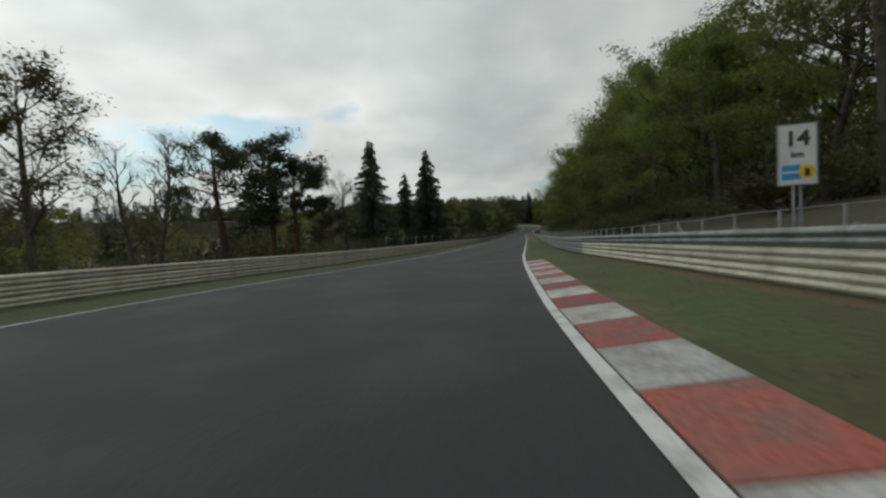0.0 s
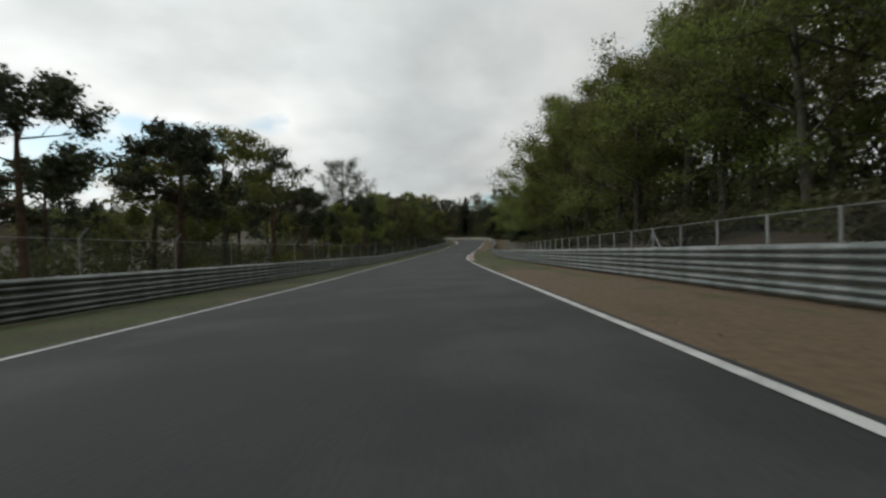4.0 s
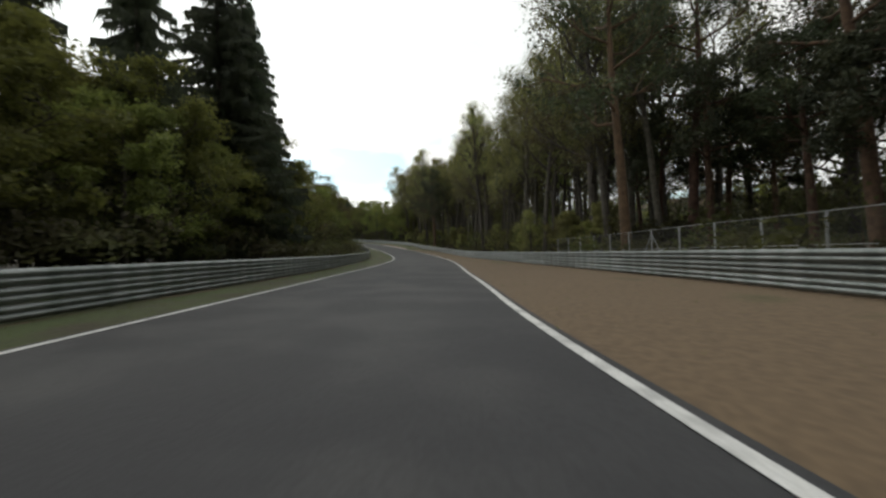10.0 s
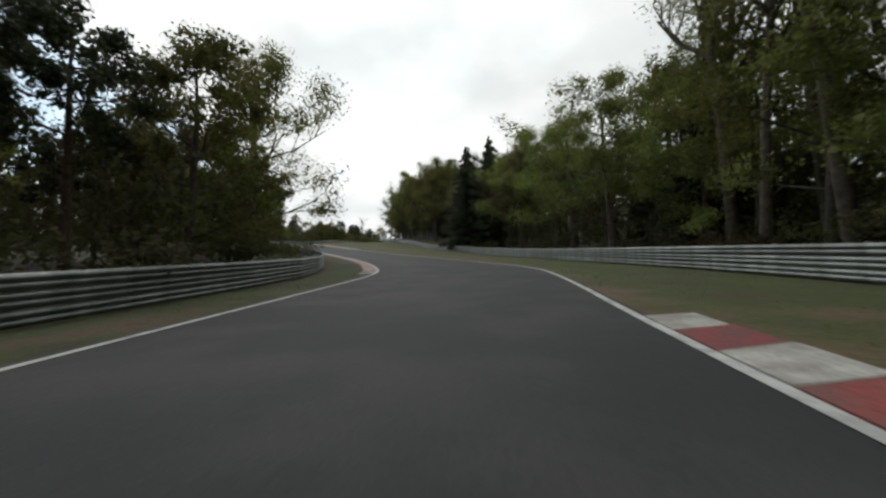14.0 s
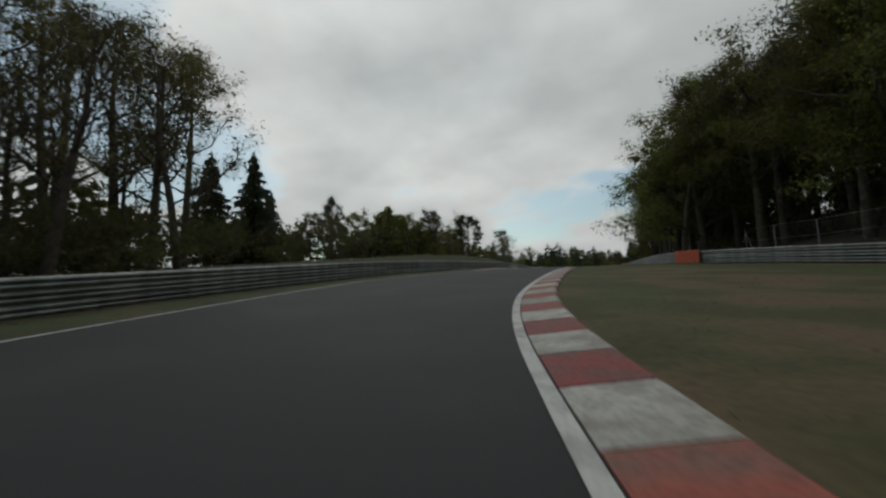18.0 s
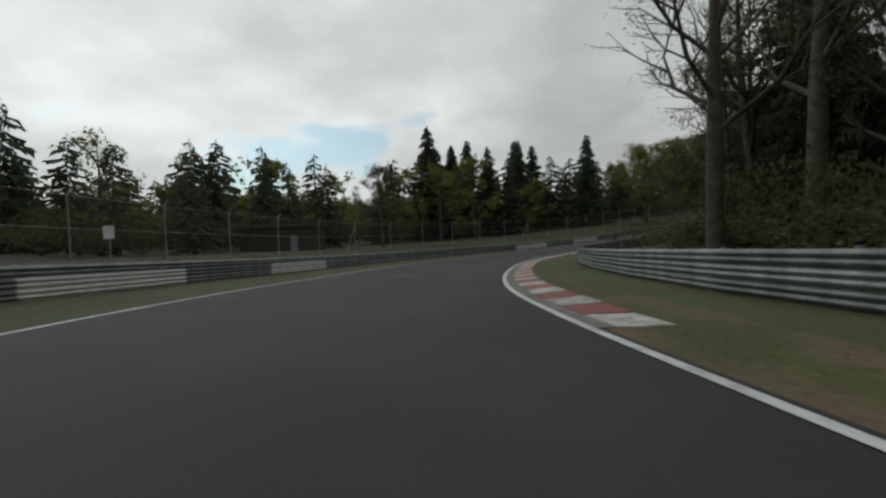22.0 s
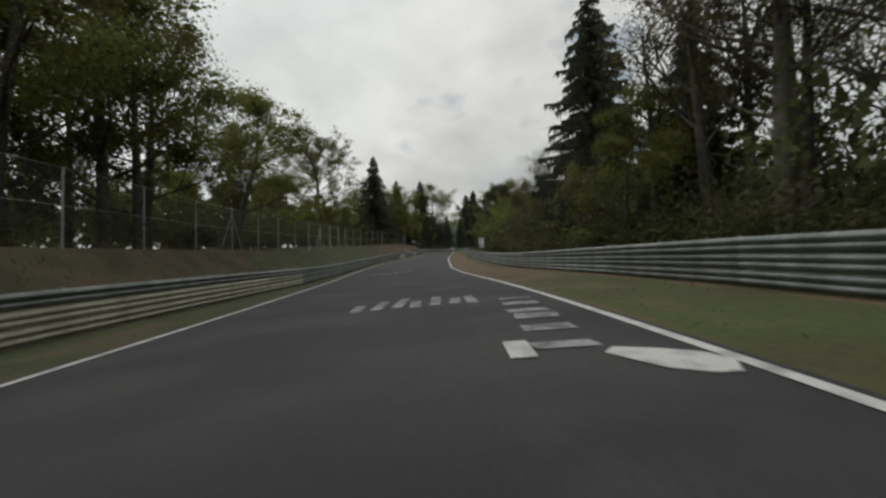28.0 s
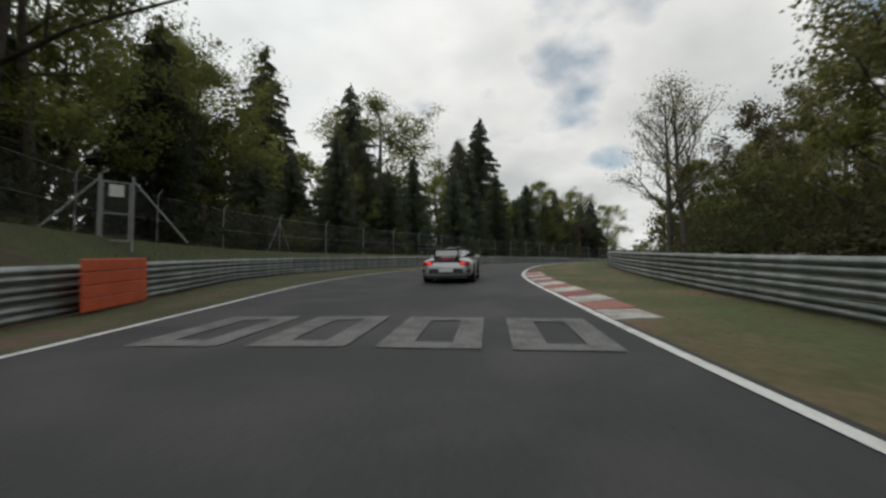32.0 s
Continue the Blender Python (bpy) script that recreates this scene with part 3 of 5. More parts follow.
def w_beam(length, mat):
    V, F, n = [], [], len(PROFILE)
    for x in (-0.06, length + 0.06):
        V += [(d, x, z) for d, z in PROFILE]
    V += [(d - 0.008, y, z) for d, y, z in V]
    for k in range(n - 1):
        F += [(k, k + 1, n + k + 1, n + k), (2 * n + k + 1, 2 * n + k, 3 * n + k, 3 * n + k + 1)]
    F += [(n - 1, 3 * n - 1, 4 * n - 1, 2 * n - 1), (2 * n, 0, n, 3 * n)]
    return mesh_of("beam", V, F, mat, True)


SPAN = 6.0
BEAM = {m.name: w_beam(SPAN, m) for m in (GALV, CREAM, WHITE, ORANGE)}
RAIL_POST = boxes("post", [((0, 0, 0.5), (0.10, 0.06, 1.08)), ((0.03, 0, 0.5), (0.02, 0.10, 1.04))], POST)
BOLT = boxes("spacer", [((0, 0, 0.14), (0.10, 0.12, 0.2))], POST)


def rail_run(side, lo, hi, paint):
    RL = RAIL_L if side < 0 else RAIL_R
    top = tagged(new("guard_rail"), "triple steel crash barrier, weathered grey-green, on steel posts", "guard rail", group="guard rails")
    top.location = spot(lo, at(RL, lo))
    inv = top.matrix_basis.inverted()
    s, k = lo, 0
    while s < hi - 0.5:
        a, b = spot(s, at(RL, s)), spot(min(s + SPAN, hi), at(RL, min(s + SPAN, hi)))
        d = b - a
        ln = d.length
        yaw, tilt = math.atan2(-d.x, d.y), math.atan2(d.z, math.hypot(d.x, d.y))
        for row in range(3):
            mat = paint(s, row)
            m = Matrix.Translation(a + Vector((0, 0, 0.05 + row * 0.322))) @ Euler((tilt, 0, yaw)).to_matrix().to_4x4() @ Matrix.Diagonal((side * -1, ln / SPAN, 1, 1))
            under("beam", BEAM[mat], top, inv @ m)
        for q in (0.02, 0.5):
            p = a.lerp(b, q)
            m = Matrix.Translation(p) @ Euler((0, 0, yaw)).to_matrix().to_4x4() @ Matrix.Translation((side * 0.10, 0, 0))
            under("post", RAIL_POST, top, inv @ m)
        s += SPAN


def paint_left(s, row):
    if s < 98 or 905 < s < 960:
        return "cream_painted_rail" if s < 98 else ("cream_painted_rail" if row < 2 else "galvanised_steel")
    if row < 2 and any(a <= s < a + 6 for a in (702, 726, 738, 750, 756, 780, 792, 828, 840, 1020, 1038)):
        return "white_painted_metal"
    return "galvanised_steel"


def paint_right(s, row):
    if s < 22:
        return "cream_painted_rail" if row < 2 else "galvanised_steel"
    if 275 < s < 345 and row < 2 and int(s) % 4 < 3:
        return "cream_painted_rail"
    return "galvanised_steel"


for lo in range(-36, 1200, 48):
    rail_run(-1, lo, min(lo + 48, 1196), paint_left)
    rail_run(1, lo, min(lo + 48, 1196), paint_right)

# ---------- trees ----------
rng = np.random.default_rng(7)


def clumps(centres, size, n, flat=0.0, r=None, core=0.12):
    """Many small leaf faces scattered round the given centres: (x, y, z, radius), with some larger ones deep inside."""
    r = r or rng
    C = np.array(centres, float)
    w = C[:, 3] ** 2
    pick = r.choice(len(C), n, p=w / w.sum())
    u = r.normal(size=(n, 3))
    u /= np.linalg.norm(u, axis=1)[:, None]
    deep = r.random(n) < core
    rad = C[pick, 3] * np.where(deep, 0.45, 1.0) * r.random(n) ** 0.4
    P = C[pick, :3] + u * rad[:, None] * np.array([1, 1, 0.75])
    a = r.normal(size=(n, 3))
    a[:, 2] *= 1 - flat
    a /= np.linalg.norm(a, axis=1)[:, None]
    b = np.cross(a, r.normal(size=(n, 3)))
    b /= np.linalg.norm(b, axis=1)[:, None]
    h = (size * (0.55 + 0.9 * r.random(n)) * np.where(deep, 1.8, 1.0))[:, None]
    V = np.stack([P - a * h, P + a * h * 0.5 - b * h * 0.7, P + a * h * 0.5 + b * h * 0.7], 1).reshape(-1, 3)
    return V, [(3 * i, 3 * i + 1, 3 * i + 2) for i in range(n)]


def grow(r, p, d, ln, rad, lv, last, fan, up, parts, tips):
    """One limb that bends upwards and carries smaller ones."""
    d = np.array(d, float)
    d /= np.linalg.norm(d)
    mid = p + d * ln * 0.5
    e = d + np.array([0, 0, up]) + r.normal(size=3) * 0.16
    e /= np.linalg.norm(e)
    end = mid + e * ln * 0.5
    parts.append(tube("", [p, mid, end], [rad, rad * 0.72, rad * 0.42], None, 5 if lv == 0 else 3))
    if lv == last:
        tips.append(end), tips.append(mid)
        return
    for k in range(fan[lv]):
        u = 0.3 + 0.7 * (k + r.random()) / fan[lv]
        q = p + (mid - p) * u * 2 if u < 0.5 else mid + (end - mid) * (u * 2 - 1)
        w = r.random() * 6.28
        side = np.cross(e, [math.cos(w), math.sin(w), 0.3])
        side /= np.linalg.norm(side)
        g = 0.45 + 0.4 * r.random()
        grow(r, q, e * math.cos(g) + side * math.sin(g), ln * (0.42 + 0.25 * r.random()), rad * 0.48, lv + 1, last, fan, up, parts, tips)


TREES = {}


def keep_tree(kind, h, trunk, crown, bark, leaf, label, cat="tree", leafname="crown"):
    TREES.setdefault(kind, []).append((h, mesh_of("trunk", *trunk, bark, True), mesh_of(leafname, *crown, leaf), label, cat, leafname))


def broadleaf(kind, seed, h, base, reach, rise, limbs, fan, leaves, bark, label, thick=1.0):
    """leaves: material, number, size, clump radius as a share of the height."""
    r = np.random.default_rng(seed)
    k = h / 10
    bend = r.normal(size=2) * 0.3 * k
    pts = [(0, 0, -0.6), (bend[0] * 0.4, bend[1] * 0.4, 3 * k), (bend[0], bend[1], 6 * k), (bend[0] * 1.2, bend[1], 9.2 * k)]
    parts, tips = [tube("", pts, [0.17 * k * thick, 0.135 * k * thick, 0.09 * k * thick, 0.02 * k], None, 7)], []
    for i in range(limbs):
        f = (i + r.random()) / limbs
        z = h * (base + (0.9 - base) * f)
        x, y = np.interp(z, [p[2] for p in pts], [p[0] for p in pts]), np.interp(z, [p[2] for p in pts], [p[1] for p in pts])
        w = 2.4 * i + r.random()
        ln = reach * h * (0.55 + 0.5 * math.sin(math.pi * min(1.0, 0.25 + f * 0.75))) * (0.75 + 0.5 * r.random()) * (1 - 0.35 * f)
        grow(r, np.array([x, y, z]), [math.cos(w), math.sin(w), rise * (0.6 + 0.8 * f)], ln, 0.055 * k * (1.1 - 0.5 * f), 0, len(fan), fan, 0.28, parts, tips)
    mat, n, size, rad = leaves
    cs = [(*t, rad * h * (0.7 + 0.6 * r.random())) for t in tips] + [(bend[0] * 1.2, bend[1], 9.2 * k, rad * h)]
    keep_tree(kind, h, joined(parts), clumps(cs, size, n, r=r), bark, mat, label)


def spruce(kind, seed, h, fine):
    r = np.random.default_rng(seed)
    k = h / 10
    trunk = tube("", [(0, 0, -0.6), (0, 0, 5 * k), (0, 0, 9.9 * k)], [0.15 * k, 0.09 * k, 0.015 * k], None, 6)
    V = []
    n = int((18 + h * 1.5) * (1.0 if fine else 0.6))
    for lv in range(n):
        f = lv / (n - 1)
        ln = (2.45 * (1 - f) ** 0.74 + 0.12) * k
        m = max(5, int((10 - 4 * f) * (1.0 if fine else 0.75)))
        for q in range(m):
            if r.random() < 0.12:
                continue
            w = 2 * math.pi * (q + r.random()) / m + lv * 1.7
            lq = ln * (0.42 + 0.66 * r.random())
            z0 = (0.75 + 9.15 * f) * k + (r.random() - 0.5) * 0.55 * k
            c, s = math.cos(w), math.sin(w)
            sag = 0.22 + 0.3 * r.random()
            gap = 0.145 if fine else 0.5
            steps = max(2, int(lq / gap))
            for j in range(steps):
                u0, u1 = j / steps, (j + 1.5) / steps
                d0, d1 = lq * u0, lq * u1
                za, zb = z0 - sag * d0 + 0.07 * d0 * d0 / k, z0 - sag * d1 + 0.07 * d1 * d1 / k
                for e in (-1, 1):
                    wd = e * ((0.085 if fine else 0.115) * lq * (1.15 - u0) + 0.08) * (0.35 + 1.0 * r.random())
                    hang = (0.04 + 0.035 * h * 0.4) + 0.55 * r.random() * min(1.0, k * 0.6)
                    out = d1 + (r.random() - 0.35) * 0.7
                    V += [(c * d0, s * d0, za), (c * d1, s * d1, zb), (c * out - s * wd, s * out + c * wd, zb - hang * (0.3 + r.random()))]
                if fine:
                    hang = 0.3 + 0.65 * r.random()
                    V += [(c * d0, s * d0, za + 0.08), (c * d1, s * d1, zb + 0.08), (c * (d0 + d1) / 2 + (r.random() - 0.5) * 0.3, s * (d0 + d1) / 2 + (r.random() - 0.5) * 0.3, za - hang)]
    keep_tree(kind, h, trunk, (V, [(3 * i, 3 * i + 1, 3 * i + 2) for i in range(len(V) // 3)]), BARK, NEEDLE, "tall dark green spruce with drooping branches")


def bush(kind, seed, n, size):
    r = np.random.default_rng(seed)
    cs = [(*(r.normal(size=2) * 0.8), 0.5 + 0.9 * r.random(), 0.5 + 0.35 * r.random()) for _ in range(11)]
    stems = joined([tube("", [(c[0] * 0.2, c[1] * 0.2, -0.2), (c[0], c[1], c[2])], [0.04, 0.012], None, 4) for c in cs])
    keep_tree(kind, 2.3, stems, clumps(cs, size, n, r=r, core=0.04), BARK, BUSHLEAF, "dense dull green roadside bush", "bush", "foliage")


for far in (False, True):
    x = "_far" if far else ""
    for k, h in enumerate((10, 15, 20) if far else (8, 11, 14, 17, 21)):
        broadleaf("leafy" + x, 11 + k, h, 0.12, 0.30, 0.55, 15, (3,) if far else (3, 2), (LEAF, 1500 if far else int(6000 + 900 * h), 0.24 if far else 0.066 + 0.0011 * h, 0.066),
                  BARK, "deciduous tree with fresh olive-green spring leaves")
    for k, h in enumerate((10, 18) if far else (9, 14, 20, 27)):
        spruce("spruce" + x, 31 + k, h, not far)
    for k, h in enumerate((9, 16) if far else (9, 14, 19)):
        broadleaf("sparse" + x, 51 + k, h, 0.26, 0.27, 0.95, 13, (3,) if far else (4, 3), (BUD, 1000 if far else int(4000 + 450 * h), 0.15 if far else 0.052 + 0.0012 * h, 0.056),
                  BARK, "deciduous tree in early leaf with visible branches")
        broadleaf("bare" + x, 91 + k, h + 1, 0.28, 0.25, 1.35, 14, (4,) if far else (5, 4), (BUD, 500 if far else 3800, 0.09 if far else 0.038, 0.05),
                  BARK, "nearly bare deciduous tree with thin budding twigs")
        broadleaf("pine" + x, 71 + k, h + 2, 0.42, 0.2, 0.35, 13, (3,) if far else (4, 2), (PINELEAF, 1300 if far else 11500, 0.23 if far else 0.085, 0.05),
                  PINEBARK, "scots pine with bare reddish trunk and dark crown")
for k, h in enumerate((18, 23, 28)):
    broadleaf("slender", 141 + k, h, 0.38, 0.17, 1.7, 15, (4, 3), (YOUNG, 9000, 0.07, 0.036), BARK, "tall slender deciduous tree with pale young leaves", 0.62)
    broadleaf("slender_far", 151 + k, h, 0.38, 0.17, 1.7, 12, (4,), (YOUNG, 1200, 0.17, 0.04), BARK, "tall slender deciduous tree with pale young leaves", 0.62)
for k, h in enumerate((4, 7)):
    broadleaf("young", 161 + k, h, 0.08, 0.34, 0.8, 12, (3, 2), (YOUNG, 5200, 0.062, 0.085), BARK, "small young tree in pale yellow-green leaf")
    broadleaf("young_far", 171 + k, h, 0.08, 0.34, 0.8, 10, (3,), (YOUNG, 1200, 0.13, 0.09), BARK, "small young tree in pale yellow-green leaf")
broadleaf("beech", 131, 26, 0.22, 0.40, 0.9, 22, (5, 3), (BUD, 26000, 0.13, 0.036), BARK, "broad tall beech in early bronze-green leaf")
for k in range(3):
    bush("bush", 111 + k, 800, 0.11), bush("bush_far", 121 + k, 640, 0.062)
GROUPS = {"leafy": "roadside trees", "spruce": "spruces", "beech": "beeches", "sparse": "budding trees", "pine": "pines", "slender": "slender trees", "young": "young trees", "bare": "bare trees", "bush": "bushes"}
NAMES = {"beech": "beech_tree", "leafy": "deciduous_tree", "sparse": "budding_tree", "bare": "bare_tree", "bush": "bush", "spruce": "spruce", "pine": "pine", "slender": "slender_tree", "young": "young_tree"}
count, thicket, behind = {}, [], []


def plant(kind, x, y, z, h, wide=1.0, far=False):
    i = count.get(kind, 0)
    count[kind] = i + 1
    if kind == "bush" and i % 3:
        thicket.append((x, y, z, h / 2.3, wide))
        return
    if kind == "leafy" and far:
        behind.append((x, y, z, h, wide))
        return
    fit = sorted(TREES[kind + ("_far" if far else "")], key=lambda q: abs(math.log(q[0] / h)))
    tall, trunk, crown, label, cat, leafname = fit[0] if kind != "bush" else TREES[kind][i % 3]
    k = h / tall
    ob = new(NAMES[kind])
    ob.matrix_basis = pose(x, y, z - 0.1, 0, 0, (i * 137.5) % 360) @ Matrix.Diagonal((k * wide, k * wide, k, 1))
    tagged(ob, label, cat, GROUPS[kind])
    under("trunk" if kind != "bush" else "stem", trunk, ob)
    under(leafname, crown, ob)


def wood(side, lo, hi, step, depths, kinds, height, jitter=2.5, wide=1.15, skip=0.0):
    """Rows of trees along one side, by their distance beyond the rail."""
    rng = np.random.default_rng(int(9000 + 7 * side + 13 * lo + 17 * hi + 10 * step))
    for row, d in enumerate(depths):
        s = lo + rng.random() * step
        while s < hi:
            if rng.random() >= skip:
                RL = RAIL_L if side < 0 else RAIL_R
                p = spot(s, at(RL, s) + side * (d + rng.normal() * jitter * 0.5))
                _, off = near(p.x, p.y)
                z, dd, _ = land(p.x, p.y)
                if dd[0] > 2.0:
                    k = kinds[int(rng.integers(len(kinds)))]
                    plant(k, p.x, p.y, float(z[0]), height * (0.75 + 0.5 * rng.random()), wide, row > 1 or d > 22)
            s += step * (0.7 + 0.6 * rng.random())


def single(kind, items, wide=1.0):
    """Trees by place and height of their tips."""
    for x, y, top in items:
        z = float(land(x, y)[0][0])
        plant(kind, x, y, z, max(top - z, 4.0), wide)


single("spruce", [(-13.3, 80, 17.8), (-2.8, 84, 16.3), (-9.5, 111, 16)], 1.1)
single("spruce", [(-44, 912, 67)], 1.15)
single("spruce", [(29.5, 366, 24), (24, 364, 25), (28.5, 376, 27), (24, 383, 29), (79, 298, 20), (-122, 519, 44), (-151.5, 729.5, 41)], 0.8)
single("sparse", [(-207.8, 663.7, 38)], 1.3)
single("pine", [(-173, 616, 39)], 1.2)
single("bare", [(6, 924.5, 51.5), (9, 926.5, 52.5)], 1.1)
single("spruce", [(-147, 735, 44), (-143, 738, 46)], 0.95)
single("spruce", [(-188, 774, 50), (-183, 773, 48), (-193, 782, 51), (-198, 786, 52), (-168, 571, 41.5), (-168, 566, 40.5), (28, 374, 28), (71, 342, 23), (-44, 538, 33), (-41, 541, 35), (-244, 601, 56), (-195, 762, 51), (-202, 843, 63),
                  (-160, 778, 50), (-177, 788, 52), (-54, 833, 66), (23, 997, 83), (49, 984, 78), (-192, 605, 39),
                  (-176, 783, 51), (-172, 795, 52), (57, 1001, 79), (2, 985, 79)], 1.1)
single("pine", [(-21, 80, 5.5), (-18, 44.3, 11.7), (-21.5, 41.5, 11.1), (-16, 46, 9)], 1.5)
single("pine", [ (-1.2, 116, 6.3), (25, 454, 28), (19, 240, 16),  (35, 266, 12), (74, 336, 25), (69, 369, 26), (57, 376, 24), (63, 383, 28), (68, 372, 27), (-11, 464, 24), (-201, 599, 46),
                (-218, 609, 46), (-188, 618, 43), (-3, 120, 6), (11, 143, 8), (18, 230, 19), (77, 302, 23), (-1, 442, 23), (27, 445, 22), (-12, 464, 25),
                (-0.2, 908, 64), (70, 304, 14), (53, 997, 77)])
single("leafy", [(-29, 535, 32), (22, 355, 27), (-38, 495, 31), (8, 416, 20), (26, 384, 15), (-150, 768, 45), (-22, 943, 66), (106, 997, 70),
                 (-88, 849, 52), (-95, 835, 50), (47, 285, 11), (30, 1000, 81), (-31, 955, 67)], 1.4)
single("beech", [(-55, 926, 73)], 1.2)
single("beech", [(-84, 871, 55)], 1.0)
single("pine", [(-73, 941, 65), (-69, 940, 67)], 1.2)
single("beech", [(-24, 857, 58)], 0.75)
single("bare", [(-6.5, 885.5, 66), (-2.4, 877, 63)], 1.3)
single("sparse", [(-22, 22.4, 10), (-24, 20, 9), (-142.7, 550, 40.4), (-156, 552, 46), (-155, 556, 47), (-161, 562, 47), (30, 235, 10), (-193, 652, 41), (-16, 437, 30), (-185, 643, 36), (-196, 733, 38)], 1.2)
single("bare", [(-22.4, 32.4, 9.1), (-25, 34, 8.5), (-10.7, 47, 6.9), (24.6, 251, 17.9), (-129, 523, 43.9), (-135.3, 533, 42.6), (-168, 693, 44), (-162.5, 696, 50), (-219, 661, 52), (-150, 552, 42), (-152, 543, 45), (-135, 535, 42), (2, 893, 62), (-127, 600, 40)], 1.2)

# wooded slope on the right of the first stretch
wood(1, 22, 62, 6.5, (16, 21, 28), ["leafy", "leafy", "sparse", "leafy"], 17, wide=1.2)
wood(1, 62, 112, 6.5, (16, 21, 28), ["leafy", "leafy", "sparse", "leafy"], 23, wide=1.1)
wood(1, 105, 262, 6, (13, 18, 25), ["leafy", "leafy", "sparse", "leafy"], 20, wide=1.2)
wood(1, 20, 300, 6, (9, 15), ["bush"], 2.6, wide=1.5)
wood(-1, 150, 262, 8, (7, 14), ["pine", "leafy", "sparse", "pine"], 11, skip=0.1)
wood(-1, 60, 160, 9, (18, 27), ["sparse", "bush", "leafy", "bare"], 5.5, skip=0.2)
wood(-1, -10, 60, 13, (18, 27), ["sparse", "bush", "bush", "bare"], 6, skip=0.2)
wood(-1, 0, 262, 5, (6, 10), ["bush"], 2.2, wide=1.4)
# left bend and the long left-hander through the woods
wood(-1, 262, 345, 6.0, (11, 15, 21), ["leafy", "pine", "leafy", "pine", "spruce"], 13.5)
wood(-1, 338, 395, 5.0, (7, 12, 19), ["leafy", "young", "leafy", "leafy"], 9.5, wide=1.3)
wood(-1, 392, 425, 6.0, (8, 14, 21), ["young", "sparse", "leafy", "young"], 8.5)
wood(1, 262, 310, 5, (9, 13, 18, 24), ["spruce", "pine", "leafy", "leafy"], 12.5)
wood(1, 310, 400, 5.5, (13, 18, 25), ["pine", "pine", "sparse", "pine"], 15)
wood(1, 386, 520, 4.4, (6.5, 10, 14), ["slender", "slender", "sparse", "slender"], 25, wide=1.1)
wood(1, 385, 520, 8.0, (19, 27), ["sparse", "slender", "sparse", "leafy"], 20, wide=1.0)
wood(1, 385, 510, 5.5, (5.5, 9), ["young", "young", "bush"], 4.6, wide=1.1)
wood(-1, 420, 540, 6, (7, 13, 20), ["sparse", "leafy", "leafy", "pine"], 10)
wood(-1, 262, 560, 4.5, (4.5, 9), ["bush"], 2.4, wide=1.5)
wood(1, 262, 560, 5, (6, 12), ["bush"], 2.4, wide=1.4)
wood(1, 503, 580, 4.6, (8, 12, 18), ["leafy", "leafy", "sparse", "spruce"], 14.5)
# right-hander over the crest
wood(-1, 560, 660, 7.5, (9, 16, 24), ["sparse", "bare", "leafy", "sparse"], 14)
wood(-1, 650, 712, 7, (26, 36, 48), ["pine", "bush", "leafy", "bush", "sparse"], 8)
wood(-1, 706, 764, 5, (24, 30, 37), ["leafy", "sparse", "leafy", "sparse", "bush"], 10.5, wide=1.3)
wood(-1, 560, 660, 5, (8, 14), ["bush"], 2.4, wide=1.4)
wood(1, 596, 700, 4.6, (8, 13, 19, 26), ["leafy", "sparse", "sparse", "leafy"], 18)
wood(1, 690, 758, 4.6, (8, 14, 22), ["bare", "sparse", "bare", "sparse", "leafy"], 17)
wood(1, 674, 702, 6.5, (4.0,), ["leafy", "sparse"], 14, wide=1.5)
wood(1, 590, 780, 5, (10, 16), ["bush"], 2.6, wide=1.4)
# tight right-hander and the run to the end
wood(1, 762, 850, 5.5, (11.5, 16, 23), ["bare", "spruce", "sparse", "bare"], 17)
wood(1, 850, 902, 5.5, (9, 14, 21), ["pine", "sparse", "bare", "pine"], 12)
wood(1, 900, 940, 4.6, (11, 16, 23), ["sparse", "bare", "pine", "sparse"], 14)
wood(1, 938, 962, 4.2, (9, 13, 18), ["spruce", "bare", "sparse", "bare"], 19)
wood(1, 960, 1060, 5.0, (9.5, 14, 20), ["sparse", "bare", "sparse", "leafy"], 9, wide=1.3)
wood(1, 1042, 1062, 4.5, (9, 14), ["pine", "leafy", "sparse"], 15)
wood(1, 1060, 1076, 5, (9, 14, 21), ["leafy", "leafy", "sparse", "leafy"], 15)
wood(1, 1076, 1190, 5.5, (9, 14, 21), ["leafy", "bare", "sparse", "leafy"], 8)
wood(1, 780, 904, 5, (6.5, 10.5), ["bush"], 2.6, wide=1.4)
wood(1, 918, 1190, 5, (6.5, 10.5), ["bush"], 2.6, wide=1.4)
wood(1, 904, 918, 4, (9, 12), ["bush"], 2.6, wide=1.4)
wood(-1, 800, 900, 7, (26, 34, 44), ["spruce", "spruce", "leafy", "spruce"], 15)
wood(-1, 880, 965, 6.0, (12, 17, 26), ["leafy", "sparse", "bare", "leafy", "sparse"], 16, wide=1.2)
wood(-1, 975, 1068, 7, (20, 28, 38), ["leafy", "leafy", "sparse", "leafy"], 10, wide=1.2)
wood(-1, 1070, 1100, 5, (11, 16, 22), ["leafy", "leafy", "spruce"], 17)
wood(-1, 1095, 1190, 6, (12, 18, 25, 34), ["spruce", "pine", "leafy", "spruce"], 15)
wood(-1, 900, 1190, 5.5, (11, 17), ["bush"], 2.2, wide=1.3)


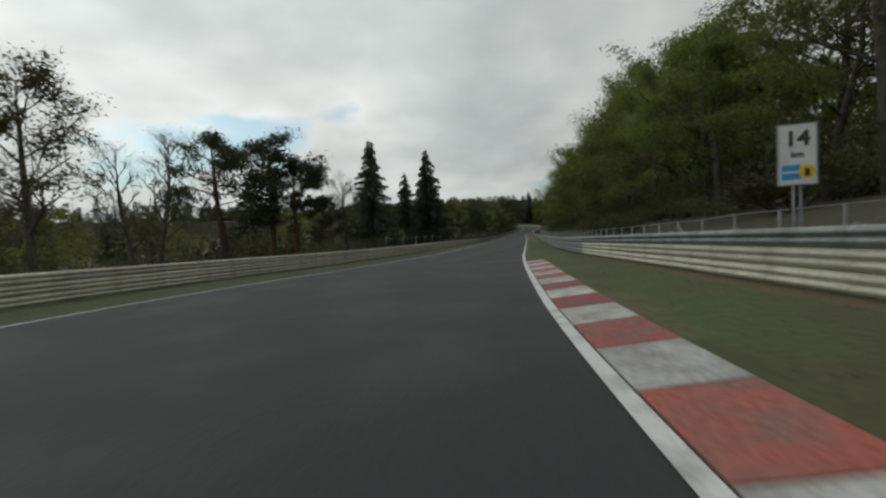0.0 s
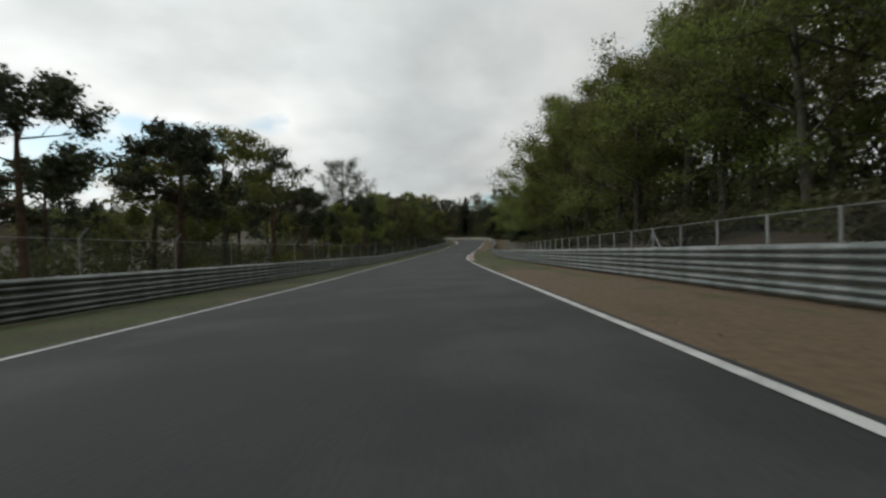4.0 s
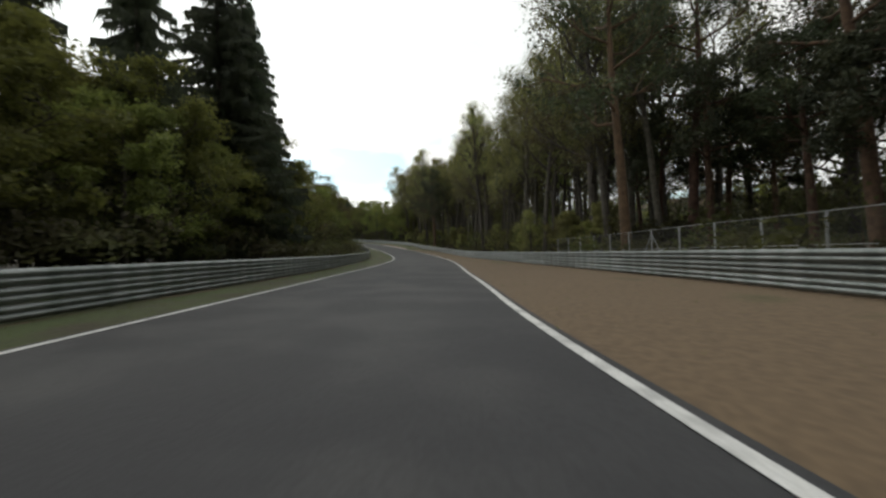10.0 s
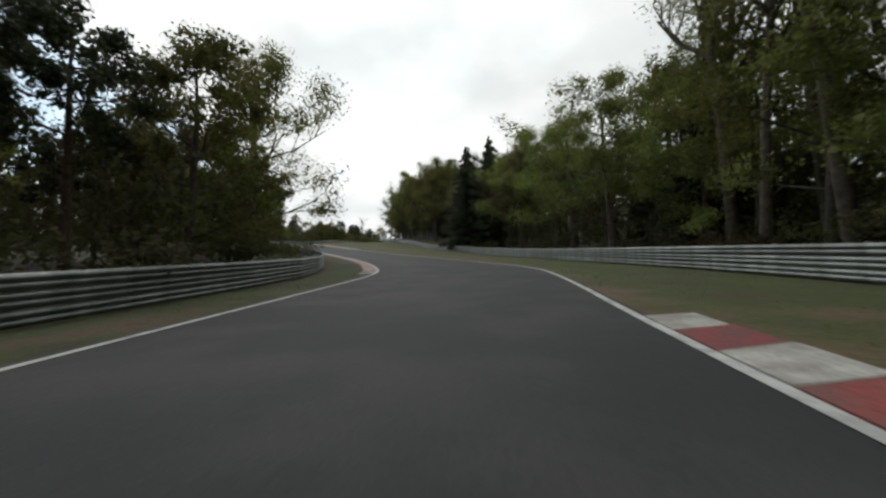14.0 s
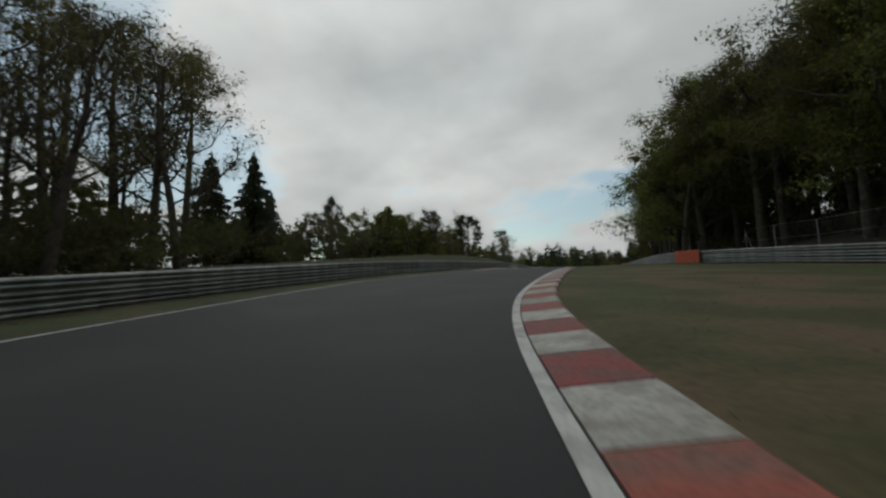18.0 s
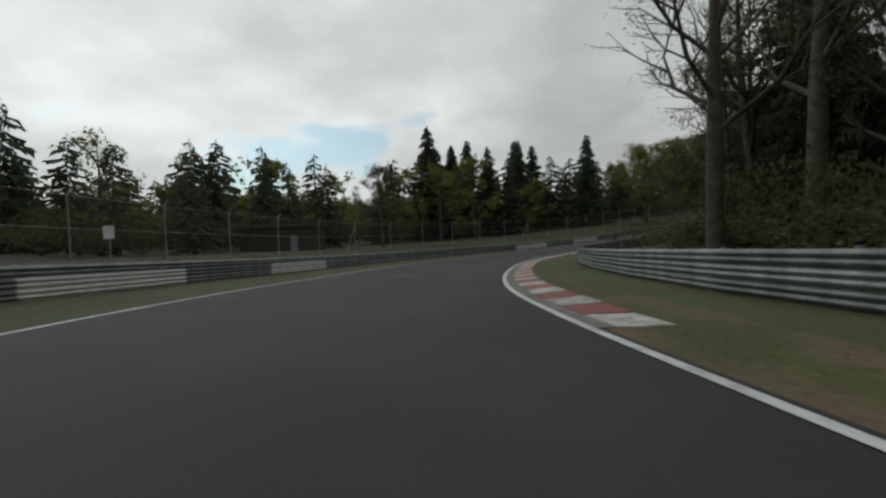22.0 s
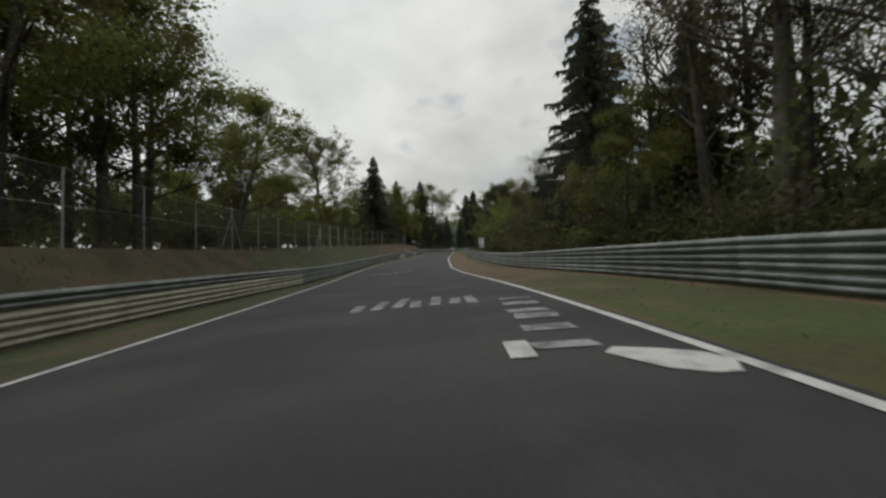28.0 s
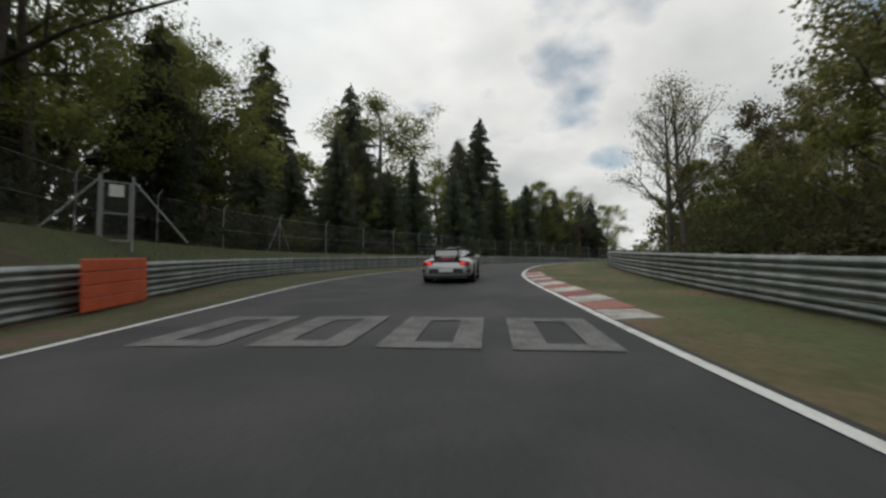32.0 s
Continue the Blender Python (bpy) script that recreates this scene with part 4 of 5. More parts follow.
def grown_together(name, items, label):
    """The bushes that stand in the second line, as one thicket."""
    V = []
    src = []
    for e in TREES["bush_far"]:
        co = np.empty(len(e[2].vertices) * 3)
        e[2].vertices.foreach_get("co", co)
        src.append(co.reshape(-1, 3))
    for i, (x, y, z, k, w) in enumerate(items):
        a = i * 2.4
        c, s = math.cos(a), math.sin(a)
        co = src[i % 3]
        V.append(np.stack([(co[:, 0] * c - co[:, 1] * s) * w, (co[:, 0] * s + co[:, 1] * c) * w, co[:, 2]], 1) * k * 1.05 + (x, y, z - 0.1))
    V = np.vstack(V)
    tagged(new(name, mesh_of(name, V, [(3 * i, 3 * i + 1, 3 * i + 2) for i in range(len(V) // 3)], BUSHLEAF)), label, "undergrowth", kind="stuff")


def shade(side, lo, hi, depths, h):
    """Tall undergrowth that closes the woods between the trunks."""
    RL = RAIL_L if side < 0 else RAIL_R
    for d in depths:
        s = lo + rng.random() * 3
        while s < hi:
            p = spot(s, at(RL, s) + side * (d + rng.normal()))
            z, dd, _ = land(p.x, p.y)
            if dd[0] > 4:
                thicket.append((p.x, p.y, float(z[0]), h * (0.7 + 0.6 * rng.random()) / 2.3, 0.75))
            s += h * (0.48 + 0.25 * rng.random())


for args in ((1, 305, 400, (19, 27, 35), 8), (1, 895, 945, (16, 23, 30), 8), (1, 938, 968, (13, 19, 26), 8), (-1, 0, 160, (15, 24, 34), 4.0), (1, 20, 262, (15, 21, 28), 6), (-1, 150, 262, (12, 19), 5), (-1, 262, 540, (8, 15, 24), 6), (1, 262, 350, (12, 17, 22, 27), 8), (1, 350, 400, (17, 27), 4.5), (1, 400, 525, (12, 18, 25), 6.5),
             (1, 520, 575, (9, 17), 6), (-1, 560, 660, (11, 17, 24), 4.6), (1, 600, 690, (13, 20, 28), 6.5), (1, 690, 775, (15, 25), 5), (1, 775, 935, (10, 18, 26), 5.5),
             (1, 935, 1190, (8, 15, 24), 5.5), (-1, 880, 965, (14, 21, 28), 5.5), (-1, 965, 1085, (15, 20, 26, 34), 6), (-1, 1085, 1190, (14, 22, 30), 5.5), (-1, 790, 900, (28, 36), 6)):
    shade(*args)
grown_together("undergrowth", thicket, "dense dull green undergrowth along the woods")


def back_rows(items):
    """The trees that stand behind the front rows, joined."""
    for part, mat, label in ((2, LEAF, "olive spring leaves of the trees behind the front rows"), (1, BARK, "grey trunks of the trees behind the front rows")):
        V, F, n = [], [], 0
        for i, (x, y, z, h, wide) in enumerate(items):
            e = min(TREES["leafy_far"], key=lambda q: abs(math.log(q[0] / h)))
            me, k, a = e[part], h / e[0], i * 2.4
            co = np.empty(len(me.vertices) * 3)
            me.vertices.foreach_get("co", co)
            co = co.reshape(-1, 3) * (k * wide, k * wide, k)
            c, s = math.cos(a), math.sin(a)
            V.append(np.stack([co[:, 0] * c - co[:, 1] * s, co[:, 0] * s + co[:, 1] * c, co[:, 2]], 1) + (x, y, z - 0.1))
            F += [tuple(v + n for v in p.vertices) for p in me.polygons]
            n += len(co)
        tagged(new("back_woods", mesh_of("back_woods", np.vstack(V), F, mat)), label, "woods", kind="stuff")


back_rows(behind)


# far woods, joined
def far_wood(name, places, kind, h, label, every=3, grown=1.6):
    V, F, nv = [], [], 0
    tall, _, cr = TREES[kind + "_far"][1][:3]
    co = np.empty(len(cr.vertices) * 3)
    cr.vertices.foreach_get("co", co)
    co = co.reshape(-1, 3, 3)[::every] * np.array([1.25, 1.25, 1.0])
    mid = co.mean(1, keepdims=True)
    co = (mid + (co - mid) * grown).reshape(-1, 3)
    for x, y in places:
        z = float(land(x, y)[0][0])
        k = h * (0.7 + 0.6 * rng.random()) / tall
        a = rng.random() * 6.28
        c, s = math.cos(a), math.sin(a)
        P = np.stack([co[:, 0] * c - co[:, 1] * s, co[:, 0] * s + co[:, 1] * c, co[:, 2]], 1) * k + (x, y, z)
        V.append(P)
    V = np.vstack(V)
    F = [(3 * i, 3 * i + 1, 3 * i + 2) for i in range(len(V) // 3)]
    tagged(new(name, mesh_of(name, V, F, {"spruce": NEEDLE, "leafy": LEAF}[kind])), label, "woods", kind="stuff")


def scatter(n, x0, x1, y0, y1, clear):
    out = []
    while len(out) < n:
        x, y = x0 + (x1 - x0) * rng.random(300), y0 + (y1 - y0) * rng.random(300)
        _, off = near(x, y)
        out += [(a, b) for a, b, o in zip(x, y, np.abs(off)) if o > clear]
    return out[:n]


far_wood("far_woods", scatter(380, -320, 230, 0, 1080, 52), "spruce", 16, "dark spruce woods in the distance", 2, 1.3)
far_wood("far_woods", scatter(380, -320, 230, -20, 1080, 48), "leafy", 13, "olive spring woods in the distance", 2, 1.3)
far_wood("far_woods", scatter(240, -360, -212, 690, 980, 72), "spruce", 18, "tall dark spruce woods beyond the bend", 1, 1.1)
far_wood("far_woods", scatter(110, -370, -285, 680, 745, 90), "spruce", 27, "tall dark spruce ridge beyond the meadow", 1, 1.1)
far_wood("far_woods", scatter(90, -290, -200, 640, 800, 62), "leafy", 10, "olive young trees beyond the bend", 1, 0.9)
far_wood("far_woods", scatter(420, -900, 500, 100, 1700, 190), "spruce", 20, "dark spruce woods on the far hills")


# ---------- fences ----------
def fence(side, lo, hi, beyond, tall, gap=5.0, bent=False, brace=25):
    top = tagged(new("wire_fence"), "tall wire mesh fence on thin zinc posts" + (" with angled tops" if bent else ""), "fence", group="trackside fences")
    RL = RAIL_L if side < 0 else RAIL_R

    def foot(s):
        p = spot(s, at(RL, s) + side * beyond)
        p.z = float(land(p.x, p.y)[0][0])
        return p
    top.location = foot(lo)
    inv = top.matrix_basis.inverted()
    V, F = tube("", [(0, 0, -0.3), (0, 0, tall)] + ([(side * -0.32, 0, tall + 0.38)] if bent else []), [0.046, 0.046] + ([0.036] if bent else []), None, 6)
    post = mesh_of("post", V, F, FENCE_POST, True)
    stay = mesh_of("brace", *tube("", [(0, 0, tall * 0.9), (0, 1.5, 0.0)], [0.03, 0.03], None, 5), POST, True)
    n = max(1, int(round((hi - lo) / gap)))
    for k in range(n + 1):
        s = lo + (hi - lo) * k / n
        p = foot(s)
        m = Matrix.Translation(p) @ Euler((0, 0, radians(turn(s)))).to_matrix().to_4x4()
        under("post", post, top, inv @ m)
        if brace and k % max(1, int(brace / gap)) == 2:
            under("brace", stay, top, inv @ m)
            under("brace", stay, top, inv @ m @ Matrix.Rotation(math.pi, 4, "Z"))
        if k < n:
            q = foot(lo + (hi - lo) * (k + 1) / n)
            V = [p + Vector((0, 0, 0.03)), q + Vector((0, 0, 0.03)), q + Vector((0, 0, tall)), p + Vector((0, 0, tall))]
            under("mesh_panel", mesh_of("mesh_panel", [inv @ v for v in V], [(0, 1, 2, 3)], WIRE), top)
            for hgt in (tall - 0.02, tall * 0.5):
                a, c = inv @ (p + Vector((0, 0, hgt))), inv @ (q + Vector((0, 0, hgt)))
                under("tension_wire", mesh_of("tension_wire", *tube("", [a, c], [0.012, 0.012], None, 4), POST), top)


for args in ((1, -10, 130, 3.2, 1.3, 2.27), (1, 130, 245, 3.0, 1.75, 2.27), (-1, 50, 305, 4.2, 2.9, 5.5, True), (1, 318, 344, 5.0, 1.0, 2.5), (1, 346, 391, 3.5, 2.1, 2.5), (1, 600, 745, 6.5, 2.2, 5.5),
             (-1, 772, 905, 5.5, 3.0, 4.6, True, 28), (-1, 905, 1000, 6.5, 3.0, 5.0), (-1, 1000, 1190, 8.0, 3.0, 5.0, True, 30)):
    fence(*args)


# ---------- writing, flat shapes ----------
def words(text, size, mat, depth=0.003):
    c = bpy.data.curves.new("text", "FONT")
    c.offset = size * 0.03
    c.body, c.size, c.extrude, c.align_x, c.align_y = text, size, depth, "CENTER", "CENTER"
    tmp = bpy.data.objects.new("text", c)
    me = bpy.data.meshes.new_from_object(tmp)
    bpy.data.objects.remove(tmp)
    me.materials.append(mat)
    return me


def disc(name, r, mat, thick=0.006):
    bm = bmesh.new()
    bmesh.ops.create_cone(bm, cap_ends=True, segments=28, radius1=r, radius2=r, depth=thick)
    return bm_mesh(name, bm, mat)


UPRIGHT = Matrix.Rotation(math.pi / 2, 4, "X")


def km_sign(s, off, up, number):
    p = spot(s, off)
    ob = tagged(new("kilometre_sign"), "white board reading %s km on steel posts" % number, "sign")
    ob.matrix_basis = Matrix.Translation(p) @ Euler((0, 0, radians(turn(s) - 16))).to_matrix().to_4x4()
    under("panel", boxes("panel", [((0, 0, up), (0.84, 0.03, 1.62))], WHITE, 0.008), ob)
    under("panel_frame", boxes("panel_frame", [((-0.435, 0, up), (0.03, 0.05, 1.69)), ((0.435, 0, up), (0.03, 0.05, 1.69)), ((0, 0, up + 0.83), (0.9, 0.05, 0.03)), ((0, 0, up - 0.83), (0.9, 0.05, 0.03))], POST), ob)
    for x in (-0.08, 0.08):
        under("post", boxes("post", [((x, 0.05, (up + 0.6) / 2 - 0.2), (0.06, 0.06, up + 1.0))], POST, 0.008), ob)
    under("number", words(number, 0.58, INK), ob, Matrix.Translation((0, -0.022, up + 0.42)) @ UPRIGHT)
    under("unit", words("km", 0.24, INK), ob, Matrix.Translation((0, -0.022, up + 0.0)) @ UPRIGHT)
    under("blue_field", boxes("blue_field", [((-0.15, -0.02, up - 0.48), (0.42, 0.012, 0.40))], BLUE), ob)
    under("blue_bar", boxes("blue_bar", [((-0.15, -0.03, up - 0.48), (0.37, 0.008, 0.05))], WHITE), ob)
    under("yellow_disc", disc("yellow_disc", 0.19, YELLOW, 0.012), ob, Matrix.Translation((0.21, -0.022, up - 0.48)) @ UPRIGHT)
    under("dark_mark", boxes("dark_mark", [((0.21, -0.032, up - 0.5), (0.12, 0.008, 0.2))], INK), ob)


km_sign(12.5, 8.85, 2.95, "14")
km_sign(1009, 7.3, 2.2, "15")


def hoarding(x, y, foot, facing):
    """Two panels, one over the other; foot is the lower edge of the white one."""
    z = float(land(x, y)[0][0])
    e = foot - z
    ob = tagged(new("advertising_board"), "black over white printed board behind the crash barrier", "billboard")
    ob.matrix_basis = pose(x, y, z, 0, 0, facing)
    black = under("black_panel", boxes("black_panel", [((0, 0, e + 1.75), (1.55, 0.04, 1.28))], INK, 0.008), ob)
    white = under("white_panel", boxes("white_panel", [((0, 0, e + 0.53), (1.62, 0.04, 1.06))], WHITE, 0.008), ob)
    under("red_shape", disc("red_shape", 0.2, REDINK, 0.01), black, Matrix.Translation((-0.55, -0.03, e + 1.62)) @ UPRIGHT)
    under("print_bar", boxes("print_bar", [((0.22, -0.03, e + 1.58), (0.98, 0.01, 0.2))], KERB_WHITE), black)
    under("print_bar", boxes("print_bar", [((0.0, -0.03, e + 2.12), (1.1, 0.01, 0.1))], POST), black)
    for k, (xx, w) in enumerate(((-0.3, 0.85), (0.0, 1.35), (-0.2, 1.0), (-0.1, 1.1))):
        under("print_bar", boxes("print_bar", [((xx, -0.03, e + 0.88 - 0.22 * k), (w, 0.01, 0.1))], POST), white)
    under("dark_mark", boxes("dark_mark", [((0.6, -0.03, e + 0.22), (0.2, 0.01, 0.12))], INK), white)
    for xx in (-0.45, 0.45):
        under("post", boxes("post", [((xx, 0.06, (e + 2.2) / 2 - 0.2), (0.08, 0.08, e + 2.6))], POST, 0.008), ob)


hoarding(-98.6, 780.7, 33.35, -52)


# ---------- paint on the asphalt ----------
def on_road(name, faces, label, cat="road marking", mat=None, pieces=False):
    """Flat figures on the road: lists of (s, off) outlines, as one mesh or as separate strokes."""
    top = None
    if pieces:
        top = tagged(new(name), label, cat)
        top.location = spot(*faces[0][0])
    V, F = [], []
    for f in faces:
        n = len(V)
        for s, o in f:
            mid = (at(EDGE_L, s) + at(EDGE_R, s)) / 2
            half = (at(EDGE_R, s) - at(EDGE_L, s)) / 2 + 0.25
            V.append(spot(s, o, 0.014 + 0.03 * max(0.0, 1 - abs(o - mid) / half)))
        F.append(tuple(range(n, len(V))))
        if pieces:
            under("stroke", mesh_of("stroke", [v - top.location for v in V], F, mat or CHALK), top)
            V, F = [], []
    if not pieces:
        tagged(new(name, mesh_of(name, V, F, mat or CHALK)), label, cat)


def ring(s, o, ry, rx, w, n=28):
    out = []
    for k in range(n):
        a, b = 2 * math.pi * k / n, 2 * math.pi * (k + 1) / n
        out.append([(s + ry * math.cos(a), o + rx * math.sin(a)), (s + ry * math.cos(b), o + rx * math.sin(b)),
                    (s + (ry - w * 1.3) * math.cos(b), o + (rx - w) * math.sin(b)), (s + (ry - w * 1.3) * math.cos(a), o + (rx - w) * math.sin(a))])
    return out


def bar(s, o, ln, wd, skew=0.0):
    return [(s, o), (s, o + wd), (s + ln, o + wd + skew), (s + ln, o + skew)]


def bar_row(s, o, n, pitch, ln, wd, drift=0.0):
    return [bar(s + drift * k + 0.1 * (k % 3), o + pitch * k, ln * (0.7 + 0.12 * ((k * 7) % 5)), wd, 0.06 * ((k % 3) - 1)) for k in range(n)]


for k in range(4):
    on_road("painted_ring", ring(218.6, -4.1 + 1.12 * k, 1.3, 0.8, 0.1), "faded white ring painted on the asphalt")
on_road("painted_scrawl", bar_row(222.5, -2.2, 6, 0.28, 0.5, 0.12), "faded unreadable white scrawl on the asphalt", pieces=True)
on_road("painted_scrawl", bar_row(214.5, -6.0, 7, 0.3, 0.6, 0.14), "faded unreadable white scrawl on the asphalt", pieces=True)
on_road("painted_scrawl", bar_row(240, -3.0, 9, 0.5, 0.8, 0.16, 0.15), "faded unreadable white scrawl on the asphalt", pieces=True)
on_road("painted_scrawl", bar_row(96, 0.5, 6, 0.45, 1.2, 0.2), "faded unreadable white scrawl on the asphalt", pieces=True)
on_road("painted_scrawl", bar_row(677, 2.6, 7, 0.42, 0.7, 0.24, -0.12), "worn white scrawl on the asphalt", pieces=True)
on_road("painted_scrawl", bar_row(743.9, 1.1, 4, 0.85, 1.0, 0.5), "bold worn white painted bars on the asphalt", pieces=True)
on_road("painted_scrawl", bar_row(747.2, 0.6, 4, 0.95, 0.5, 0.2), "small worn white bars on the asphalt", pieces=True)
on_road("painted_scrawl", bar_row(740.4, 2.0, 4, 0.9, 0.6, 0.3, 0.1), "worn white bars on the asphalt", pieces=True)
on_road("painted_ring", ring(893.2, 0.6, 4.1, 3.3, 0.16), "large worn white ring painted round a bar")
on_road("painted_ring", ring(893.2, 0.6, 3.5, 2.75, 0.16), "worn white inner ring painted round a bar")
on_road("painted_emblem_bar", [[(892.6, -2.4), (893.2, -2.4), (894.4, 1.4), (893.6, 1.4)], [(892.0, 0.0), (892.7, -0.2), (893.7, 3.2), (893.0, 3.3)]], "worn white bolt-shaped bar on the asphalt", pieces=True)
for o, s in ((-1.6, 909), (0.6, 909.6), (2.1, 911.5), (-1.2, 915), (1.2, 916)):
    on_road("painted_ring", ring(s, o * 0.8, 2.0, 1.0, 0.1), "faded white ring painted on the asphalt")
on_road("painted_scrawl", bar_row(904.2, 3.15, 6, -0.1, 0.4, 0.55, 0.62) + [bar(904.9, 1.2, 0.45, 0.7)], "worn white scrawl on the asphalt", pieces=True)
on_road("painted_scrawl", bar_row(942.4, -2.3, 7, 0.42, 1.7, 0.24, 0.05), "worn white scrawl on the asphalt", pieces=True)
on_road("painted_scrawl", bar_row(938.2, 0.75, 6, 0.03, 0.45, 0.7, 0.9), "worn white scrawl on the asphalt", pieces=True)
on_road("painted_bar", [bar(937.9, 0.42, 0.75, 0.28)], "short solid white bar on the asphalt", mat=PAINT)
on_road("painted_blob", [[(937.3, 1.65), (937.1, 1.95), (937.1, 2.15), (937.4, 2.3), (937.7, 2.2), (937.95, 1.85), (938.1, 1.5), (937.9, 1.35)]], "solid white painted patch on the asphalt", mat=PAINT)
on_road("painted_scrawl", bar_row(966, -5.4, 8, 0.4, 1.3, 0.2, 0.2), "faint white scrawl on the asphalt", pieces=True)
on_road("painted_scrawl", bar_row(829, -3.6, 5, 0.42, 1.0, 0.2), "worn white scrawl on the asphalt", pieces=True)
on_road("painted_ring", ring(827, -5.6, 1.7, 1.1, 0.09), "worn white ring on the asphalt")
on_road("painted_ring", ring(831, -5.0, 0.5, 1.3, 0.09), "worn flat white ring on the asphalt")
on_road("painted_scrawl", bar_row(1041.5, -3.2, 4, 0.5, 0.8, 0.3), "worn white scrawl on the asphalt", pieces=True)
on_road("painted_scrawl", bar_row(1062, -3.2, 7, 0.7, 1.4, 0.3), "worn white scrawl on the asphalt", pieces=True)
for k in range(4):
    o = -4.55 + 1.62 * k
    on_road("painted_letter_bar", [bar(1073.7, o, 2.3, 0.42), bar(1073.7, o + 0.9, 2.3, 0.36), bar(1073.7, o + 0.42, 0.34, 0.48), bar(1075.66, o + 0.42, 0.34, 0.48)],
            "block of broad grey faded bars painted on the asphalt", mat=GHOST, pieces=True)


# ---------- small trackside things ----------
def cover_panel(side, s0, s1, mat, label):
    RL = RAIL_L if side < 0 else RAIL_R
    a, b = spot(s0, at(RL, s0) - side * 0.13), spot(s1, at(RL, s1) - side * 0.13)
    d = b - a
    ob = tagged(new("barrier_cover"), label, "panel")
    ob.matrix_basis = Matrix.Translation((a + b) / 2) @ Euler((math.atan2(d.z, d.xy.length), 0, math.atan2(-d.x, d.y))).to_matrix().to_4x4()
    for k in range(4):
        under("board", boxes("board", [((0, 0, 0.2 + 0.26 * k), (0.05, d.length, 0.25))], mat, 0.015), ob)


cover_panel(-1, 1075.95, 1078.15, ORANGE, "orange boards hung over the crash barrier")
cover_panel(1, 724, 727, ORANGE, "orange boards hung over the crash barrier")
cover_panel(1, 669.4, 675.6, ORANGE, "orange boards hung over the crash barrier")
cover_panel(-1, 766, 769, ORANGE, "orange boards hung over the crash barrier")


def box_on_post(x, y, z, w, h, label, name="marshal_board"):
    g = float(land(x, y)[0][0])
    ob = tagged(new(name), label, "sign")
    ob.location = (x, y, g)
    under("board", boxes("board", [((0, 0, z - g), (w, 0.05, h))], WHITE, 0.01), ob)
    under("post", boxes("post", [((0, 0.05, (z - g) / 2), (0.07, 0.07, z - g))], POST, 0.008), ob)


box_on_post(-208, 701.4, 28.5, 1.0, 1.0, "small square white board on a post")
box_on_post(14.4, 431.2, 6.4, 0.7, 0.45, "small white board on a post")
box_on_post(-187.7, 668.2, 27.9, 0.8, 0.6, "small white board on a post behind the barrier")
box_on_post(-112.3, 802.8, 35.7, 0.5, 0.5, "small white board on a fence post")


def tube_frame(a, b, top, label):
    """A row of thin posts under one bar."""
    za, zb = (float(land(*p)[0][0]) for p in (a, b))
    ob = tagged(new("tube_frame"), label, "frame")
    ob.location = (a[0], a[1], za)
    e = Vector((b[0] - a[0], b[1] - a[1], 0))
    under("top_bar", mesh_of("top_bar", *tube("", [(0, 0, top - za), (e.x, e.y, top - za)], [0.035, 0.035], None, 6), WHITE, True), ob)
    for u in (0.0, 0.5, 1.0):
        g = za + (zb - za) * u
        under("post", mesh_of("post", *tube("", [(e.x * u, e.y * u, g - za - 0.3), (e.x * u, e.y * u, top - za)], [0.03, 0.03], None, 6), POST, True), ob)


tube_frame((-0.2, 444.6), (-7.3, 435), 10.3, "thin white tubular frame at the edge of the woods")
tube_frame((38.5, 129.9), (37.8, 125.9), -1.35, "low white tubular gate frame on the bank")


def stand():
    a, b = Vector((-203.9, 676.0, 0)), Vector((-192.0, 671.0, 0))
    ob = tagged(new("viewing_stand"), "white-railed wooden viewing stand on the grass bank", "stand")
    z = float(land(-198, 673.5)[0][0])
    d = b - a
    ob.matrix_basis = Matrix.Translation(((a + b) / 2).to_3d() + Vector((0, 0, z))) @ Euler((0, 0, math.atan2(d.y, d.x))).to_matrix().to_4x4()
    L = d.length
    under("platform", boxes("platform", [((0, 1.0, 1.2), (L, 2.2, 0.12))], WOOD, 0.01), ob)
    for k in range(10):
        under("slat", boxes("slat", [((-L / 2 + L * k / 9, 0, 1.6), (0.12, 0.05, 3.2))], WHITE, 0.008), ob)
    for zz in (3.1, 1.4):
        under("rail", boxes("rail", [((0, -0.03, zz), (L, 0.06, 0.12))], WHITE, 0.008), ob)


stand()


def hut(x, y, w, d, h, turned):
    z = float(land(x, y)[0][0])
    ob = tagged(new("trackside_hut"), "low dark timber hut with a flat roof", "hut")
    ob.matrix_basis = pose(x, y, z, 0, 0, turned)
    under("wall", boxes("wall", [((0, -d / 2, h / 2), (w, 0.15, h)), ((0, d / 2, h / 2), (w, 0.15, h)), ((-w / 2, 0, h / 2), (0.15, d, h)), ((w / 2, 0, h / 2), (0.15, d, h))], WOOD), ob)
    under("roof", boxes("roof", [((0, 0, h + 0.1), (w + 0.8, d + 0.8, 0.22))], BLACK, 0.02), ob)
    door = under("door", boxes("door", [((w * 0.25, -d / 2 - 0.09, 1.02), (0.95, 0.05, 2.04))], POST, 0.01), ob)
    under("handle", boxes("handle", [((w * 0.25 + 0.38, -d / 2 - 0.13, 1.02), (0.1, 0.04, 0.03))], BLACK), door)


hut(-209, 728, 10, 5, 3.2, 8)


